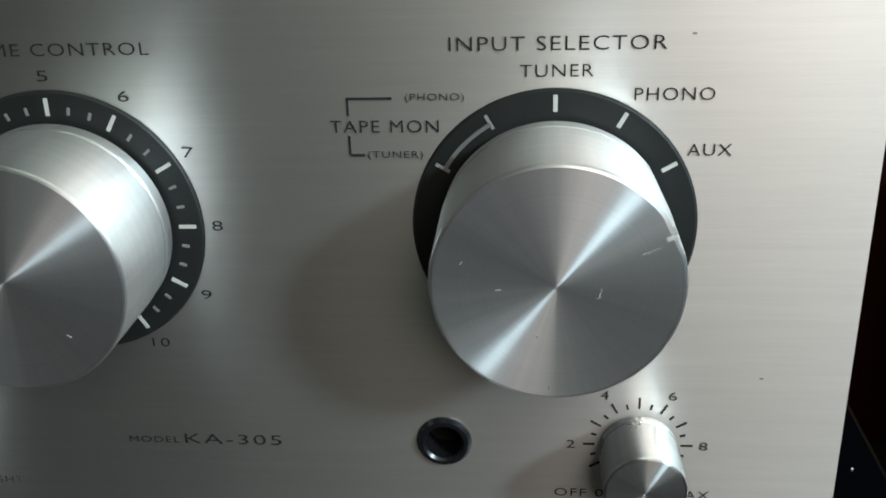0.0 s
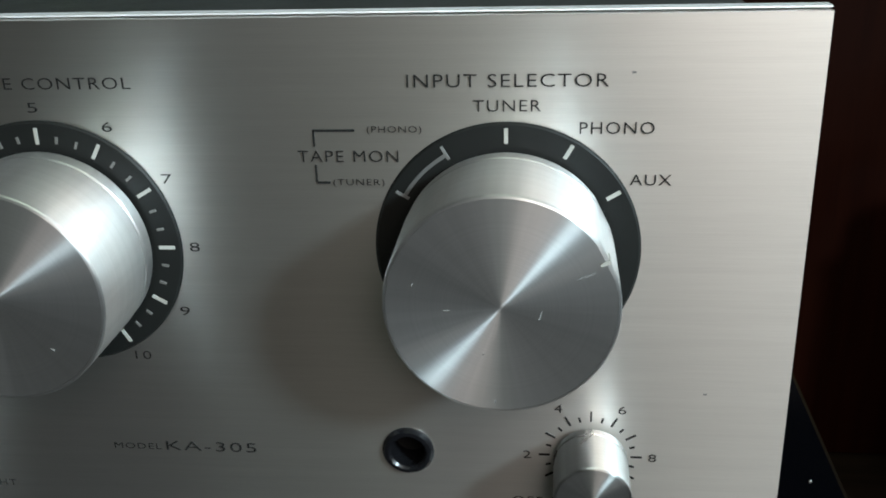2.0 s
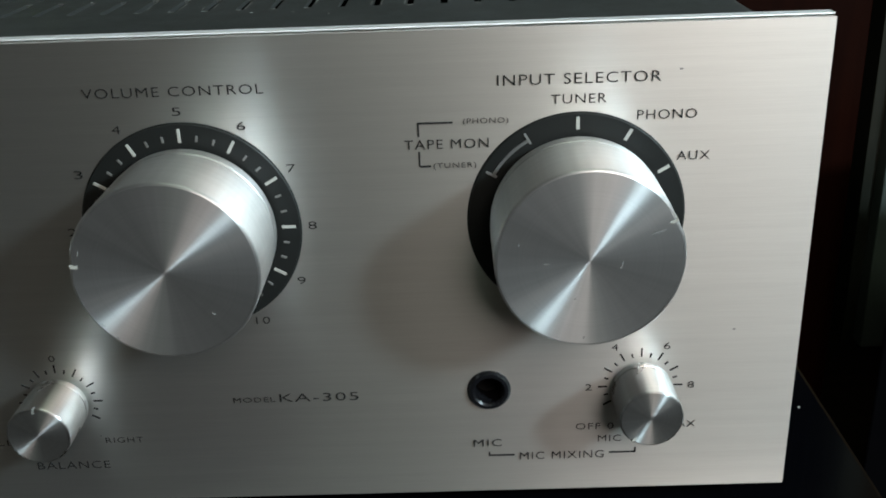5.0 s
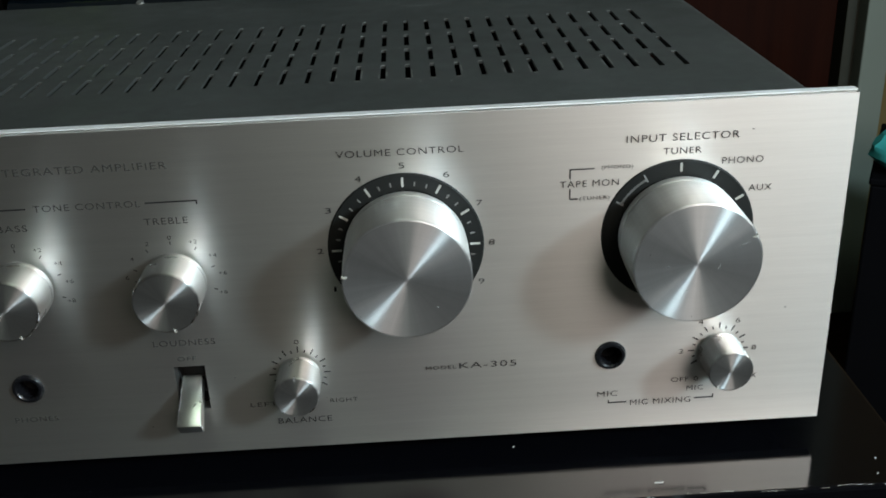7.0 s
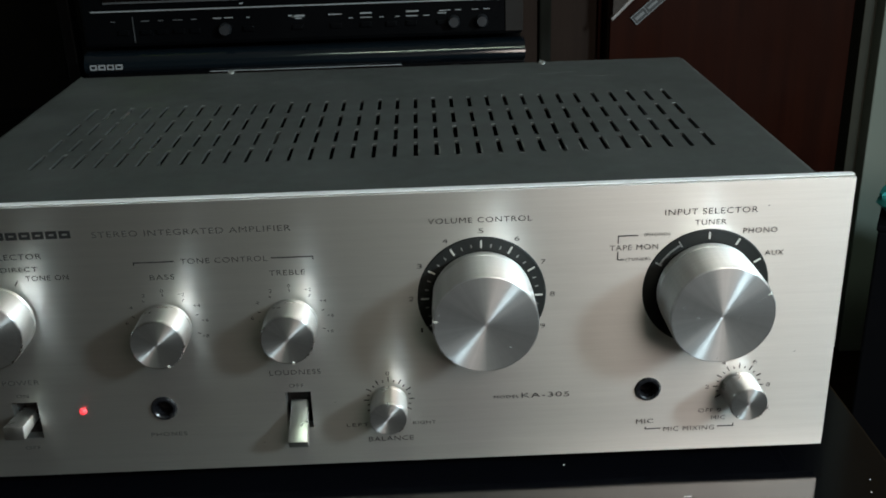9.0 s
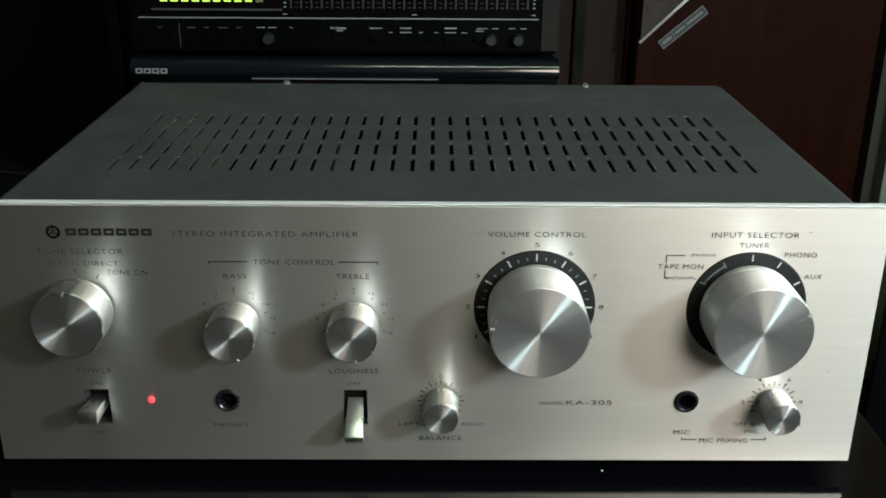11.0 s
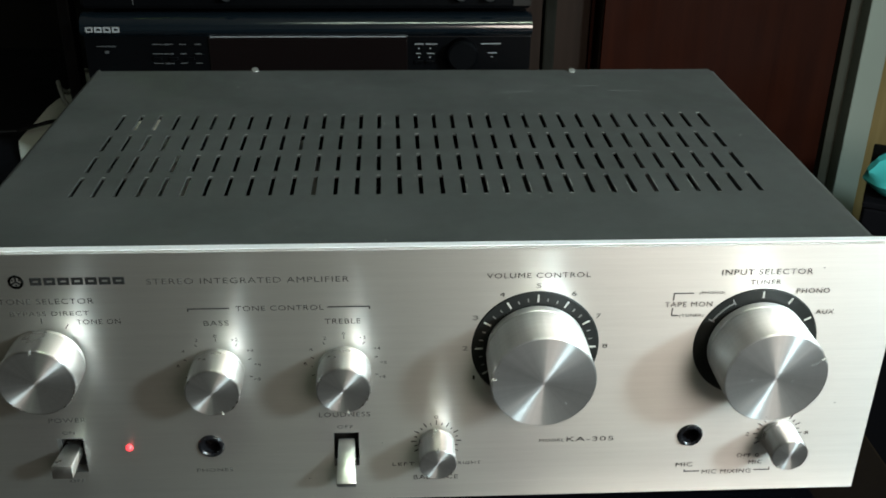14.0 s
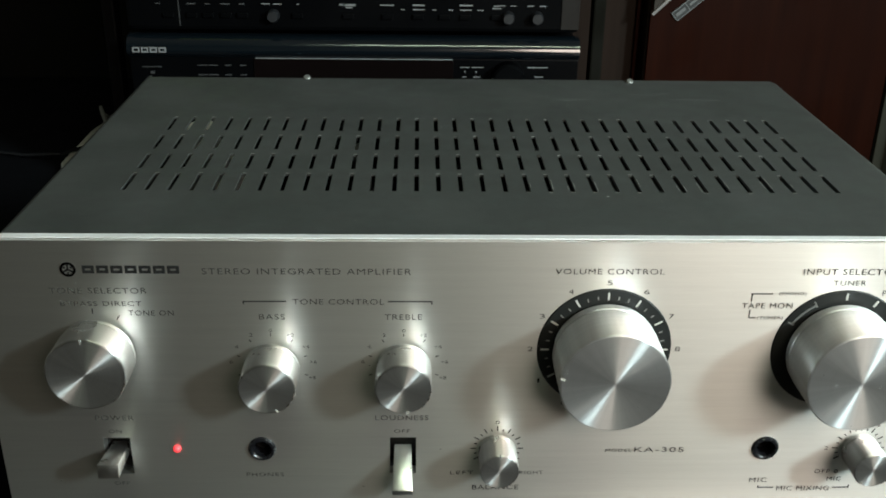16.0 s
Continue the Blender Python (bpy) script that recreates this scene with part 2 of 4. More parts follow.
def part(name, bm, material, parent=None, label="", at=(0, 0, 0), smooth=False):
    """Links bm as one mesh object under parent; at: where its origin stands, in metres."""
    me = bpy.data.meshes.new(name)
    bmesh.ops.recalc_face_normals(bm, faces=bm.faces)
    if smooth:
        for f in bm.faces:
            f.smooth = True
        for e in bm.edges:
            if len(e.link_faces) == 2 and e.calc_face_angle() > 0.55:
                e.smooth = False
    bm.to_mesh(me)
    bm.free()
    me.materials.append(material)
    ob = new(name, me)
    ob.location = at
    if parent:
        ob.parent = parent
        o = parent
        while o:
            ob.location = ob.location - o.location
            o = o.parent
    if label:
        tagged(ob, label)
    return ob


def thing(name, at, label, category, group="", kind=""):
    ob = new(name)
    ob.location = at
    ob.empty_display_size = 0.02
    return tagged(ob, label, category, group, kind)


def box(bm, x0, x1, y0, y1, z0, z1, bevel=0.0, seg=2):
    vs = [bm.verts.new((x, y, z)) for x in (x0, x1) for y in (y0, y1) for z in (z0, z1)]
    fs = [bm.faces.new([vs[i] for i in q]) for q in ((0, 1, 3, 2), (4, 6, 7, 5), (0, 4, 5, 1), (2, 3, 7, 6), (0, 2, 6, 4), (1, 5, 7, 3))]
    if bevel:
        es = list({e for f in fs for e in f.edges})
        bmesh.ops.bevel(bm, geom=es, offset=bevel, segments=seg, affect="EDGES", profile=0.5)
    return bm


def boxed(*args, **kw):
    return box(bmesh.new(), *args, **kw)


def lathe(profile, n=96, cap=True):
    """A body turned about y: profile of (radius, y)."""
    bm = bmesh.new()
    rows = []
    for r, y in profile:
        if r < 1e-7:
            rows.append([bm.verts.new((0, y, 0))])
        else:
            rows.append([bm.verts.new((r * math.cos(2 * math.pi * i / n), y, r * math.sin(2 * math.pi * i / n))) for i in range(n)])
    for a, b in zip(rows, rows[1:]):
        for i in range(n):
            j = (i + 1) % n
            if len(a) == 1 and len(b) == 1:
                continue
            if len(a) == 1:
                bm.faces.new((a[0], b[i], b[j]))
            elif len(b) == 1:
                bm.faces.new((a[i], b[0], a[j]))
            else:
                bm.faces.new((a[i], b[i], b[j], a[j]))
    return bm


def tube(points, r, n=8):
    """A round cable through the points."""
    bm = bmesh.new()
    pts = [Vector(p) for p in points]
    prev = None
    for i, p in enumerate(pts):
        d = (pts[min(i + 1, len(pts) - 1)] - pts[max(i - 1, 0)]).normalized()
        u = d.orthogonal().normalized() if prev is None else (prev - d * prev.dot(d)).normalized()
        prev = u
        w = d.cross(u)
        row = [bm.verts.new(p + r * (math.cos(a) * u + math.sin(a) * w)) for a in (2 * math.pi * k / n for k in range(n))]
        if i:
            for k in range(n):
                bm.faces.new((last[k], last[(k + 1) % n], row[(k + 1) % n], row[k]))
        last = row
    return bm


def lettering(name, body, x0, x1, z0, z1, parent, material, y=-0.00025, weight=-0.009):
    """Printed characters that fill the box x0..x1, z0..z1 on a front that faces -y."""
    cu = bpy.data.curves.new(name, "FONT")
    cu.body, cu.size, cu.extrude, cu.resolution_u, cu.offset, cu.space_character = body, 1.0, 0.02, 3, weight, 1.12
    tmp = new(name, cu)
    bpy.context.view_layer.update()
    me = bpy.data.meshes.new_from_object(tmp.evaluated_get(bpy.context.evaluated_depsgraph_get()))
    bpy.data.objects.remove(tmp)
    xs, ys = [v.co.x for v in me.vertices], [v.co.y for v in me.vertices]
    sx, sz = (x1 - x0) / (max(xs) - min(xs)), (z1 - z0) / (max(ys) - min(ys))
    ax, az = min(xs), min(ys)
    cx, cz = (x0 + x1) / 2, (z0 + z1) / 2
    for v in me.vertices:
        v.co = Vector((x0 + (v.co.x - ax) * sx - cx, -v.co.z * 0.002, z0 + (v.co.y - az) * sz - cz))
    me.materials.clear()
    me.materials.append(material)
    ob = new(name, me)
    ob.location = (cx, y, cz)
    o = parent
    ob.parent = parent
    while o:
        ob.location = ob.location - o.location
        o = o.parent
    return ob


def bars(boxes, y, depth=0.0002):
    """Flat printed bars (x0, x1, z0, z1) that stand proud of a front at y."""
    bm = bmesh.new()
    for x0, x1, z0, z1 in boxes:
        box(bm, x0, x1, y - depth, y, z0, z1)
    return bm


def bars_each(name, boxes, y, depth, material, parent, label=""):
    """Printed bars, each an object of its own."""
    for x0, x1, z0, z1 in boxes:
        cx, cz = (x0 + x1) / 2, (z0 + z1) / 2
        part(name, bars([(x0 - cx, x1 - cx, z0 - cz, z1 - cz)], 0, depth), material, parent, label, (cx, y, cz))


def frame_bars(x0, x1, z0, z1, w):
    return [(x0, x1, z1 - w, z1), (x0, x1, z0, z0 + w), (x0, x0 + w, z0 + w, z1 - w), (x1 - w, x1, z0 + w, z1 - w)]


def ticks(cx, cz, marks, y, width):
    """Radial marks (degrees, inner radius, outer radius) about (cx, cz), as one print."""
    bm = bmesh.new()
    for a, r0, r1 in marks:
        c, s = math.cos(radians(a)), math.sin(radians(a))
        q = []
        for r, w in ((r0, -1), (r1, -1), (r1, 1), (r0, 1)):
            q.append((r * c - w * width / 2 * s, r * s + w * width / 2 * c))
        lo = [bm.verts.new((px, y, pz)) for px, pz in q]
        hi = [bm.verts.new((px, y - 0.0002, pz)) for px, pz in q]
        bm.faces.new(hi)
        for i in range(4):
            bm.faces.new((lo[i], lo[(i + 1) % 4], hi[(i + 1) % 4], hi[i]))
    return bm


def ticks_each(name, cx, cz, marks, y, width, material, parent, label=""):
    for mark in marks:
        part(name, ticks(0, 0, [mark], 0, width), material, parent, label, (cx, y, cz))


def plate_with_holes(x0, x1, z0, z1, y0, y1, holes, chamfer=0.0):
    """A plate in the xz plane with rectangular holes (x0, x1, z0, z1) through it; its front is at y0."""
    c = chamfer
    xs = sorted({x0 + c, x1 - c, *[h[0] for h in holes], *[h[1] for h in holes]})
    zs = sorted({z0 + c, z1 - c, *[h[2] for h in holes], *[h[3] for h in holes]})
    bm = bmesh.new()
    vf = {(i, k): bm.verts.new((x, y0, z)) for i, x in enumerate(xs) for k, z in enumerate(zs)}
    for i in range(len(xs) - 1):
        for k in range(len(zs) - 1):
            mx, mz = (xs[i] + xs[i + 1]) / 2, (zs[k] + zs[k + 1]) / 2
            if not any(h[0] < mx < h[1] and h[2] < mz < h[3] for h in holes):
                bm.faces.new((vf[i, k], vf[i + 1, k], vf[i + 1, k + 1], vf[i, k + 1]))
    edges = [e for e in bm.edges if len(e.link_faces) == 1]
    rim = bmesh.ops.extrude_edge_only(bm, edges=edges)
    for v in rim["geom"]:
        if isinstance(v, bmesh.types.BMVert):
            outer_x = abs(v.co.x - xs[0]) < 1e-9 or abs(v.co.x - xs[-1]) < 1e-9
            outer_z = abs(v.co.z - zs[0]) < 1e-9 or abs(v.co.z - zs[-1]) < 1e-9
            if outer_x:
                v.co.x += c if v.co.x > (x0 + x1) / 2 else -c
            if outer_z:
                v.co.z += c if v.co.z > (z0 + z1) / 2 else -c
            v.co.y = y0 + c if (outer_x or outer_z) else y1
    outer = [e for e in bm.edges if len(e.link_faces) == 1 and all(abs(v.co.y - y0 - c) < 1e-9 for v in e.verts)] if c else []
    if outer:
        back = bmesh.ops.extrude_edge_only(bm, edges=outer)
        for v in back["geom"]:
            if isinstance(v, bmesh.types.BMVert):
                v.co.y = y1
    return bm

TABLE = 0.0033

# ---- the room ----
FLOOR, CEIL = -0.62, 1.95
tagged(part("floor", boxed(-1.6, 2.1, -2.3, 1.4, FLOOR - 0.05, FLOOR), M_FLOOR), "brown wooden floor of the room", "floor", kind="structure")
tagged(part("ceiling", boxed(-1.6, 2.1, -2.3, 1.4, CEIL, CEIL + 0.05), M_CEIL), "plain white ceiling", "ceiling", kind="structure")
tagged(part("wall_north", boxed(-1.5, 2.0, 1.30, 1.40, FLOOR, CEIL), M_DIMWALL), "wall behind the hi-fi rack, its dimness put into the colour", "wall", kind="structure")
tagged(part("wall_south", boxed(-1.5, 2.0, -2.3, -2.2, FLOOR, CEIL), M_WALL), "tan painted wall", "wall", kind="structure")
tagged(part("wall_west", boxed(-1.6, -1.5, -2.3, 1.4, FLOOR, CEIL), M_WALL), "tan painted wall", "wall", kind="structure")
tagged(part("wall_east", boxed(2.0, 2.1, -2.3, 1.4, FLOOR, CEIL), M_WALL), "tan painted wall", "wall", kind="structure")
trim = tagged(part("trim", boxed(0.7440, 0.7860, 1.20, 1.30, FLOOR, CEIL, bevel=0.002), M_JAMB), "grey-green painted door jamb", "door frame", kind="structure")
# the jamb's side in shade, built as a strip of darker colour
part("stop", boxed(0.723, 0.7420, 1.225, 1.30, FLOOR, CEIL, bevel=0.001), plain("olive_shadow_paint", (0.035, 0.035, 0.024), 0.6), trim, "narrow olive strip, the jamb's shaded side as a darker colour")
tagged(part("door_1", boxed(0.790, 1.65, 1.262, 1.298, FLOOR, 1.45, bevel=0.002), M_DOORWOOD), "yellowish wooden door leaf, closed", "door", kind="structure")

# ---- black table ----


def build_table():
    t = thing("table", (0.0, 0.25, FLOOR), "black lacquered table with a chipped front edge", "table")
    part("tabletop", boxed(-0.2195, 0.2195, -0.030, 0.53, TABLE - 0.032, TABLE, bevel=0.0015), M_TABLE, t, "glossy black lacquered top")
    for x in (-0.21, 0.18):
        for y in (-0.01, 0.48):
            part("leg", boxed(x, x + 0.03, y, y + 0.03, FLOOR, TABLE - 0.033, bevel=0.002), M_TABLE, t)
    # a jagged worn line along the front edge, broken here and there
    rnd = random.Random(4)
    bm = bmesh.new()
    x, y, low = -0.20, -0.0292, None
    while x < 0.2185:
        step = rnd.uniform(0.0008, 0.0026)
        y = min(-0.0284, max(-0.02965, y + rnd.uniform(-0.0005, 0.0005)))
        w = rnd.uniform(0.00008, 0.00032) * (1.0 if x > 0.10 else 0.6)
        if rnd.random() < (0.82 if x > 0.12 else 0.30):
            row = [bm.verts.new((x, y, TABLE + 0.00005)), bm.verts.new((x, y + w, TABLE + 0.00005))]
            if low:
                bm.faces.new((low[0], row[0], row[1], low[1]))
            low = row
        else:
            low = None
        x += step
    tagged(part("edge_wear", bm, M_CHIP, t, "pale worn line along the front edge"), kind="stuff")
    for x, y, w, d in ((0.0790, 0.0045, 0.0007, 0.0007), (0.1970, 0.0210, 0.0008, 0.0008), (0.1270, -0.0215, 0.0032, 0.0006), (0.2060, -0.0150, 0.0006, 0.0005), (0.211, 0.05, 0.0006, 0.0006), (0.203, -0.0235, 0.0007, 0.0006)):
        bm = boxed(-w / 2, w / 2, -d / 2, d / 2, 0, 0.0004, bevel=0.00012)
        for v in bm.verts:
            v.co.x += v.co.y * 0.4
        part("crumb", bm, M_CHIP, t, "tiny pale speck", (x, y, TABLE))
    return t


build_table()

# ---- amplifier ----
amp = thing("amplifier", (0, 0.12, TABLE), "silver stereo amplifier with brushed aluminium front, standing on a black table", "amplifier")
P_L, P_R, P_B, P_T = -0.1925, 0.190, 0.012, 0.134
JACKS = ((-0.0893, 0.043), (0.1130, 0.043))
SLOTS = ((-0.1465, 0.0395), (-0.0332, 0.0395))
holes = [(x - 0.0040, x + 0.0040, z - 0.0040, z + 0.0040) for x, z in JACKS] + [(x - 0.0053, x + 0.0053, z - 0.0087, z + 0.0087) for x, z in SLOTS]
panel = part("front_panel", plate_with_holes(P_L, P_R, P_B, P_T, 0.0, 0.005, holes, 0.0004), M_PANEL, amp, "brushed aluminium front panel")
part("panel_edge", boxed(P_L + 0.0002, P_R - 0.0002, 0.0018, 0.0052, P_T - 0.0001, P_T + 0.0002), M_EDGE, panel, "bright top edge")


def build_cover():
    cols, x_first, pitch = 33, -0.1512, 0.3030 / 32
    rows = ((0.0625, 0.0835), (0.0895, 0.1095), (0.1160, 0.1370), (0.1445, 0.1660))
    slots = [(x_first + pitch * i - 0.00105, x_first + pitch * i + 0.00105, a, b) for i in range(cols) for a, b in rows]
    bm = plate_with_holes(-0.1835, 0.1805, 0.0055, 0.2440, 0.0, 0.0012, slots)
    for v in bm.verts:
        if v.co.y > 0.243:
            v.co.y -= 0.018 * v.co.x
    for v in bm.verts:
        v.co = Vector((v.co.x, v.co.z, 0.129 - v.co.y))
    top = part("top_cover", bm, M_COVER, amp, "dark grey painted steel cover with four rows of vent slots")
    for side in (-1, 1):
        bm = bmesh.new()
        outline = [(0.1805 + 0.0035 * math.sin(a), 0.1255 + 0.0035 * math.cos(a)) for a in (radians(k * 15) for k in range(7))] + [(0.1840, 0.0165)]
        inner = [(0.1805 + 0.0023 * math.sin(a), 0.1255 + 0.0023 * math.cos(a)) for a in (radians(k * 15) for k in range(7))] + [(0.1828, 0.0165)]
        loop = outline + inner[::-1]
        f = [bm.verts.new((side * x - (0.003 if side < 0 else 0.0), 0.0055, z)) for x, z in loop]
        b = [bm.verts.new((side * x - (0.003 if side < 0 else 0.0), 0.2440 - 0.018 * side * x, z)) for x, z in loop]
        n = len(loop)
        for i in range(n):
            bm.faces.new((f[i], f[(i + 1) % n], b[(i + 1) % n], b[i]))
        half = len(outline)
        for row in (f, b):
            for i in range(half - 1):
                bm.faces.new((row[i], row[i + 1], row[n - 2 - i], row[n - 1 - i]))
        part("cover_side", bm, M_COVER, amp, smooth=True)
    for cx, cy, r, h in ((-0.1370, 0.1590, 0.0088, 0.1278), (-0.1190, 0.126, 0.0078, 0.1240)):
        can = lathe(((0, 0.0), (r, 0.0), (r, h - 0.0190), (r - 0.0012, h - 0.0175), (r - 0.0022, h - 0.0180), (0, h - 0.0180)), 28)
        for v in can.verts:
            v.co = Vector((v.co.x, -v.co.z, v.co.y))
        part("capacitor", can, M_CAN, amp, "white capacitor can under the vent slots", (cx, cy, 0.0166), smooth=True)
    part("back_panel", boxed(-0.180, 0.180, 0.2335, 0.2365, 0.0165, 0.1272), M_BLACK, amp)
    part("bottom_plate", boxed(-0.1785, 0.1785, 0.0060, 0.2330, 0.0150, 0.0165), M_HOLE, amp)
    # lips of bare metal round some worn slots; pale rear slivers for lit rims
    rnd = random.Random(11)
    bm = bmesh.new()
    for i in range(cols):
        x = x_first + pitch * i
        for r, (a, b) in enumerate(rows):
            worn = r == 0 and 18 <= i <= 30
            if worn and rnd.random() < 0.8:
                for s in (-1, 1):
                    if rnd.random() < 0.6:
                        y = a + rnd.uniform(0, 0.008)
                        box(bm, x + s * 0.0015 - 0.00016, x + s * 0.0015 + 0.00016, y, y + rnd.uniform(0.004, 0.012), 0.129, 0.12905)
            if rnd.random() < (0.85 if worn else 0.55):
                box(bm, x - 0.0009, x + 0.0009, b, b + 0.0006, 0.129, 0.12905)
            if worn and rnd.random() < 0.7:
                box(bm, x - 0.0009, x + 0.0009, a - 0.0006, a - 0.0001, 0.129, 0.12905)
    tagged(part("slot_wear", bm, plain("rubbed_metal_and_lit_rim", (0.30, 0.30, 0.28), 0.45, 0.6, 0.2, 500), top, "rubbed bare edges of the slots and pale slivers for their lit rear rims"), kind="stuff")
    bm = bmesh.new()
    for k in range(9):
        x, y = 0.03 + 0.012 * k + rnd.uniform(-0.004, 0.004), 0.205 + rnd.uniform(-0.012, 0.012)
        box(bm, x, x + rnd.uniform(0.006, 0.02), y, y + 0.0003, 0.129, 0.12903)
    part("scuffs", bm, plain("pale_scuff", (0.085, 0.088, 0.083), 0.6), top, "faint pale scuffs")
    for k in range(26):
        x, y, w = rnd.uniform(-0.172, 0.172), rnd.uniform(0.012, 0.235), rnd.uniform(0.0003, 0.0009)
        part("fleck", boxed(-w / 2, w / 2, -w / 2, w / 2, 0, 0.00008), M_FLECK, top, "", (x, y, 0.12901))
    for x in (-0.0925, 0.0960):
        s = part("screw", lathe(((0, -0.0012), (0.0016, -0.0012), (0.0022, -0.0006), (0.0022, 0.0006), (0, 0.0006)), 20), M_SCREW, amp, "steel screw", (x, 0.2420 - 0.018 * x, 0.1291))
        s.rotation_euler = (radians(-60), 0, 0)


build_cover()


def build_inside():
    part("transformer", boxed(0.060, 0.130, 0.13, 0.21, 0.0166, 0.085, bevel=0.002), M_HOLE, amp)
    for x, y in ((-0.1405, 0.150), (-0.1310, 0.150), (-0.1370, 0.122), (-0.0560, 0.158)):
        c = part("capacitor", lathe(((0, -0.04), (0.0042, -0.04), (0.0047, -0.0393), (0.0047, 0.04), (0, 0.04)), 20), M_CABLE, amp, "grey capacitor seen through the slots", (x, y, 0.0768))
        c.rotation_euler = (radians(-90), 0, 0)
    part("circuit_board", boxed(-0.170, 0.050, 0.02, 0.235, 0.030, 0.0316), plain("brown_board", (0.02, 0.014, 0.009), 0.7), amp)


build_inside()

for x in (-0.150, 0.150):
    for y in (0.030, 0.215):
        f = part("foot", lathe(((0, -0.0058), (0.011, -0.0058), (0.012, -0.005), (0.0125, 0.0058), (0, 0.0058)), 32), M_BLACK, amp, "black rubber foot", (x, y, TABLE + 0.0058))
        f.rotation_euler = (radians(90), 0, 0)


def dial_plate(cx, cz, r):
    d = part("dial_plate", lathe(((0, -0.0003), (r - 0.0005, -0.0003), (r - 0.0002, -0.0001), (r, 0.0002), (0, 0.0002)), 128), M_DIAL, panel, "black dial plate", (cx, -0.0003, cz), smooth=True)
    return d


def knob(name, cx, cz, r, depth, material, pointer, label, groove=True, mark=None):
    """A turned knob about y that stands off the panel by depth; pointer: degrees of its index mark."""
    small = r < 0.018
    c = min(0.0005, r * 0.045)
    ri = r - c * 1.3
    prof = [(0, -0.0004), (r * 0.80, -0.0004), (r * 0.80, -0.0016), (r * 0.975, -0.0016), (r * 0.99, -0.0019)]
    if groove:
        g = depth * 0.21
        prof += [(r * 0.995, -g + 0.0003), (r * 0.985, -g), (r * 0.955, -g - 0.0001), (r * 0.955, -g - 0.0004), (r * 0.985, -g - 0.0005), (r, -g - 0.0010)]
    prof += [(r, -depth + c), (r - c * 0.5, -depth + c * 0.25), (ri, -depth), (ri, -depth + 0.0005), (0, -depth + 0.0005)]
    cap = [(0, -depth + 0.0006), (ri - 0.00003, -depth + 0.0006), (ri - 0.00003, -depth), (r * 0.62, -depth), (r * 0.3, -depth), (r * 0.03, -depth), (0, -depth)]
    n = 160 if r > 0.012 else 96
    flat = radians(10)
    pieces = []
    for outline in (prof, cap):
        bm = lathe(outline, n)
        for v in bm.verts:
            rr, a = math.hypot(v.co.x, v.co.z), math.atan2(v.co.z, v.co.x) - radians(pointer)
            a = (a + math.pi) % (2 * math.pi) - math.pi
            if rr > r * 0.92 and abs(a) < flat:
                s = math.cos(flat) / math.cos(a)
                v.co.x, v.co.z = v.co.x * s, v.co.z * s
        pieces.append(bm)
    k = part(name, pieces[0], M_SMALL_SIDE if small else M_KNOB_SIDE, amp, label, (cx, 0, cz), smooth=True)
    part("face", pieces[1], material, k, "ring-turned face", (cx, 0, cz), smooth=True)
    r *= math.cos(flat)
    ca, sa = math.cos(radians(pointer)), math.sin(radians(pointer))
    length, wide = (0.0016, 0.0007) if r > 0.012 else (0.0012, 0.0006)
    bm = boxed(r - length, r + 0.00012, -depth - 0.00012, -depth + (0.0030 if r > 0.018 else 0.0010), -wide / 2, wide / 2)
    for v in bm.verts:
        v.co = Vector((v.co.x * ca - v.co.z * sa, v.co.y, v.co.x * sa + v.co.z * ca))
    part("pointer", bm, mark or M_MARK, k, "white index line", (cx, 0, cz))
    return k


IN, VOL = (0.1340, 0.0890), (0.0440, 0.0890)
dial_in = dial_plate(*IN, 0.0254)
dial_vol = dial_plate(*VOL, 0.0258)
TOP = -0.0007
ticks_each("tick_mark", *IN, [(90, 0.0214, 0.0243), (60, 0.0214, 0.0243), (30, 0.0214, 0.0243)], TOP + 0.0001, 0.00075, M_MARK, dial_in)
arc = [(a, 0.0218, 0.0225) for a in range(121, 150)]
part("scale_arc", ticks(0, 0, [(120, 0.0212, 0.0240), (150, 0.0212, 0.0240)] + arc, 0, 0.00055), M_GREYMARK, dial_in, "grey arc", (IN[0], TOP + 0.0001, IN[1]))
ticks_each("tick_mark", *VOL, [(240 - 30 * k, 0.0212, 0.0244) for k in range(11)], TOP + 0.0001, 0.0007, M_MARK, dial_vol)
ticks_each("minor_tick_mark", *VOL, [(240 - 10 * k, 0.0216, 0.0230) for k in range(31) if k % 3], TOP + 0.0001, 0.0005, M_MINOR, dial_vol)

knob("input_knob", *IN, 0.0203, 0.0256, M_KNOB, 26, "large turned aluminium selector knob with scratches")
knob("volume_knob", *VOL, 0.0203, 0.0256, M_KNOB, 174, "large turned aluminium volume knob with small nicks")
knob("tone_selector_knob", -0.1485, 0.0875, 0.0147, 0.0172, M_KNOB_SMALL, 90, "turned aluminium tone selector knob", mark=M_GREYMARK)
knob("bass_knob", -0.0830, 0.0815, 0.0106, 0.0175, M_KNOB_SMALL, -70, "small turned aluminium bass knob")
knob("treble_knob", -0.0327, 0.0815, 0.0106, 0.0175, M_KNOB_SMALL, -80, "small turned aluminium treble knob")
knob("balance_knob", 0.0045, 0.0430, 0.0076, 0.0158, M_KNOB_SMALL, 90, "small turned aluminium balance knob", mark=M_GREYMARK)
knob("mic_mixing_knob", 0.1510, 0.0430, 0.0076, 0.0156, M_KNOB_SMALL, 235, "small turned aluminium mixing knob")

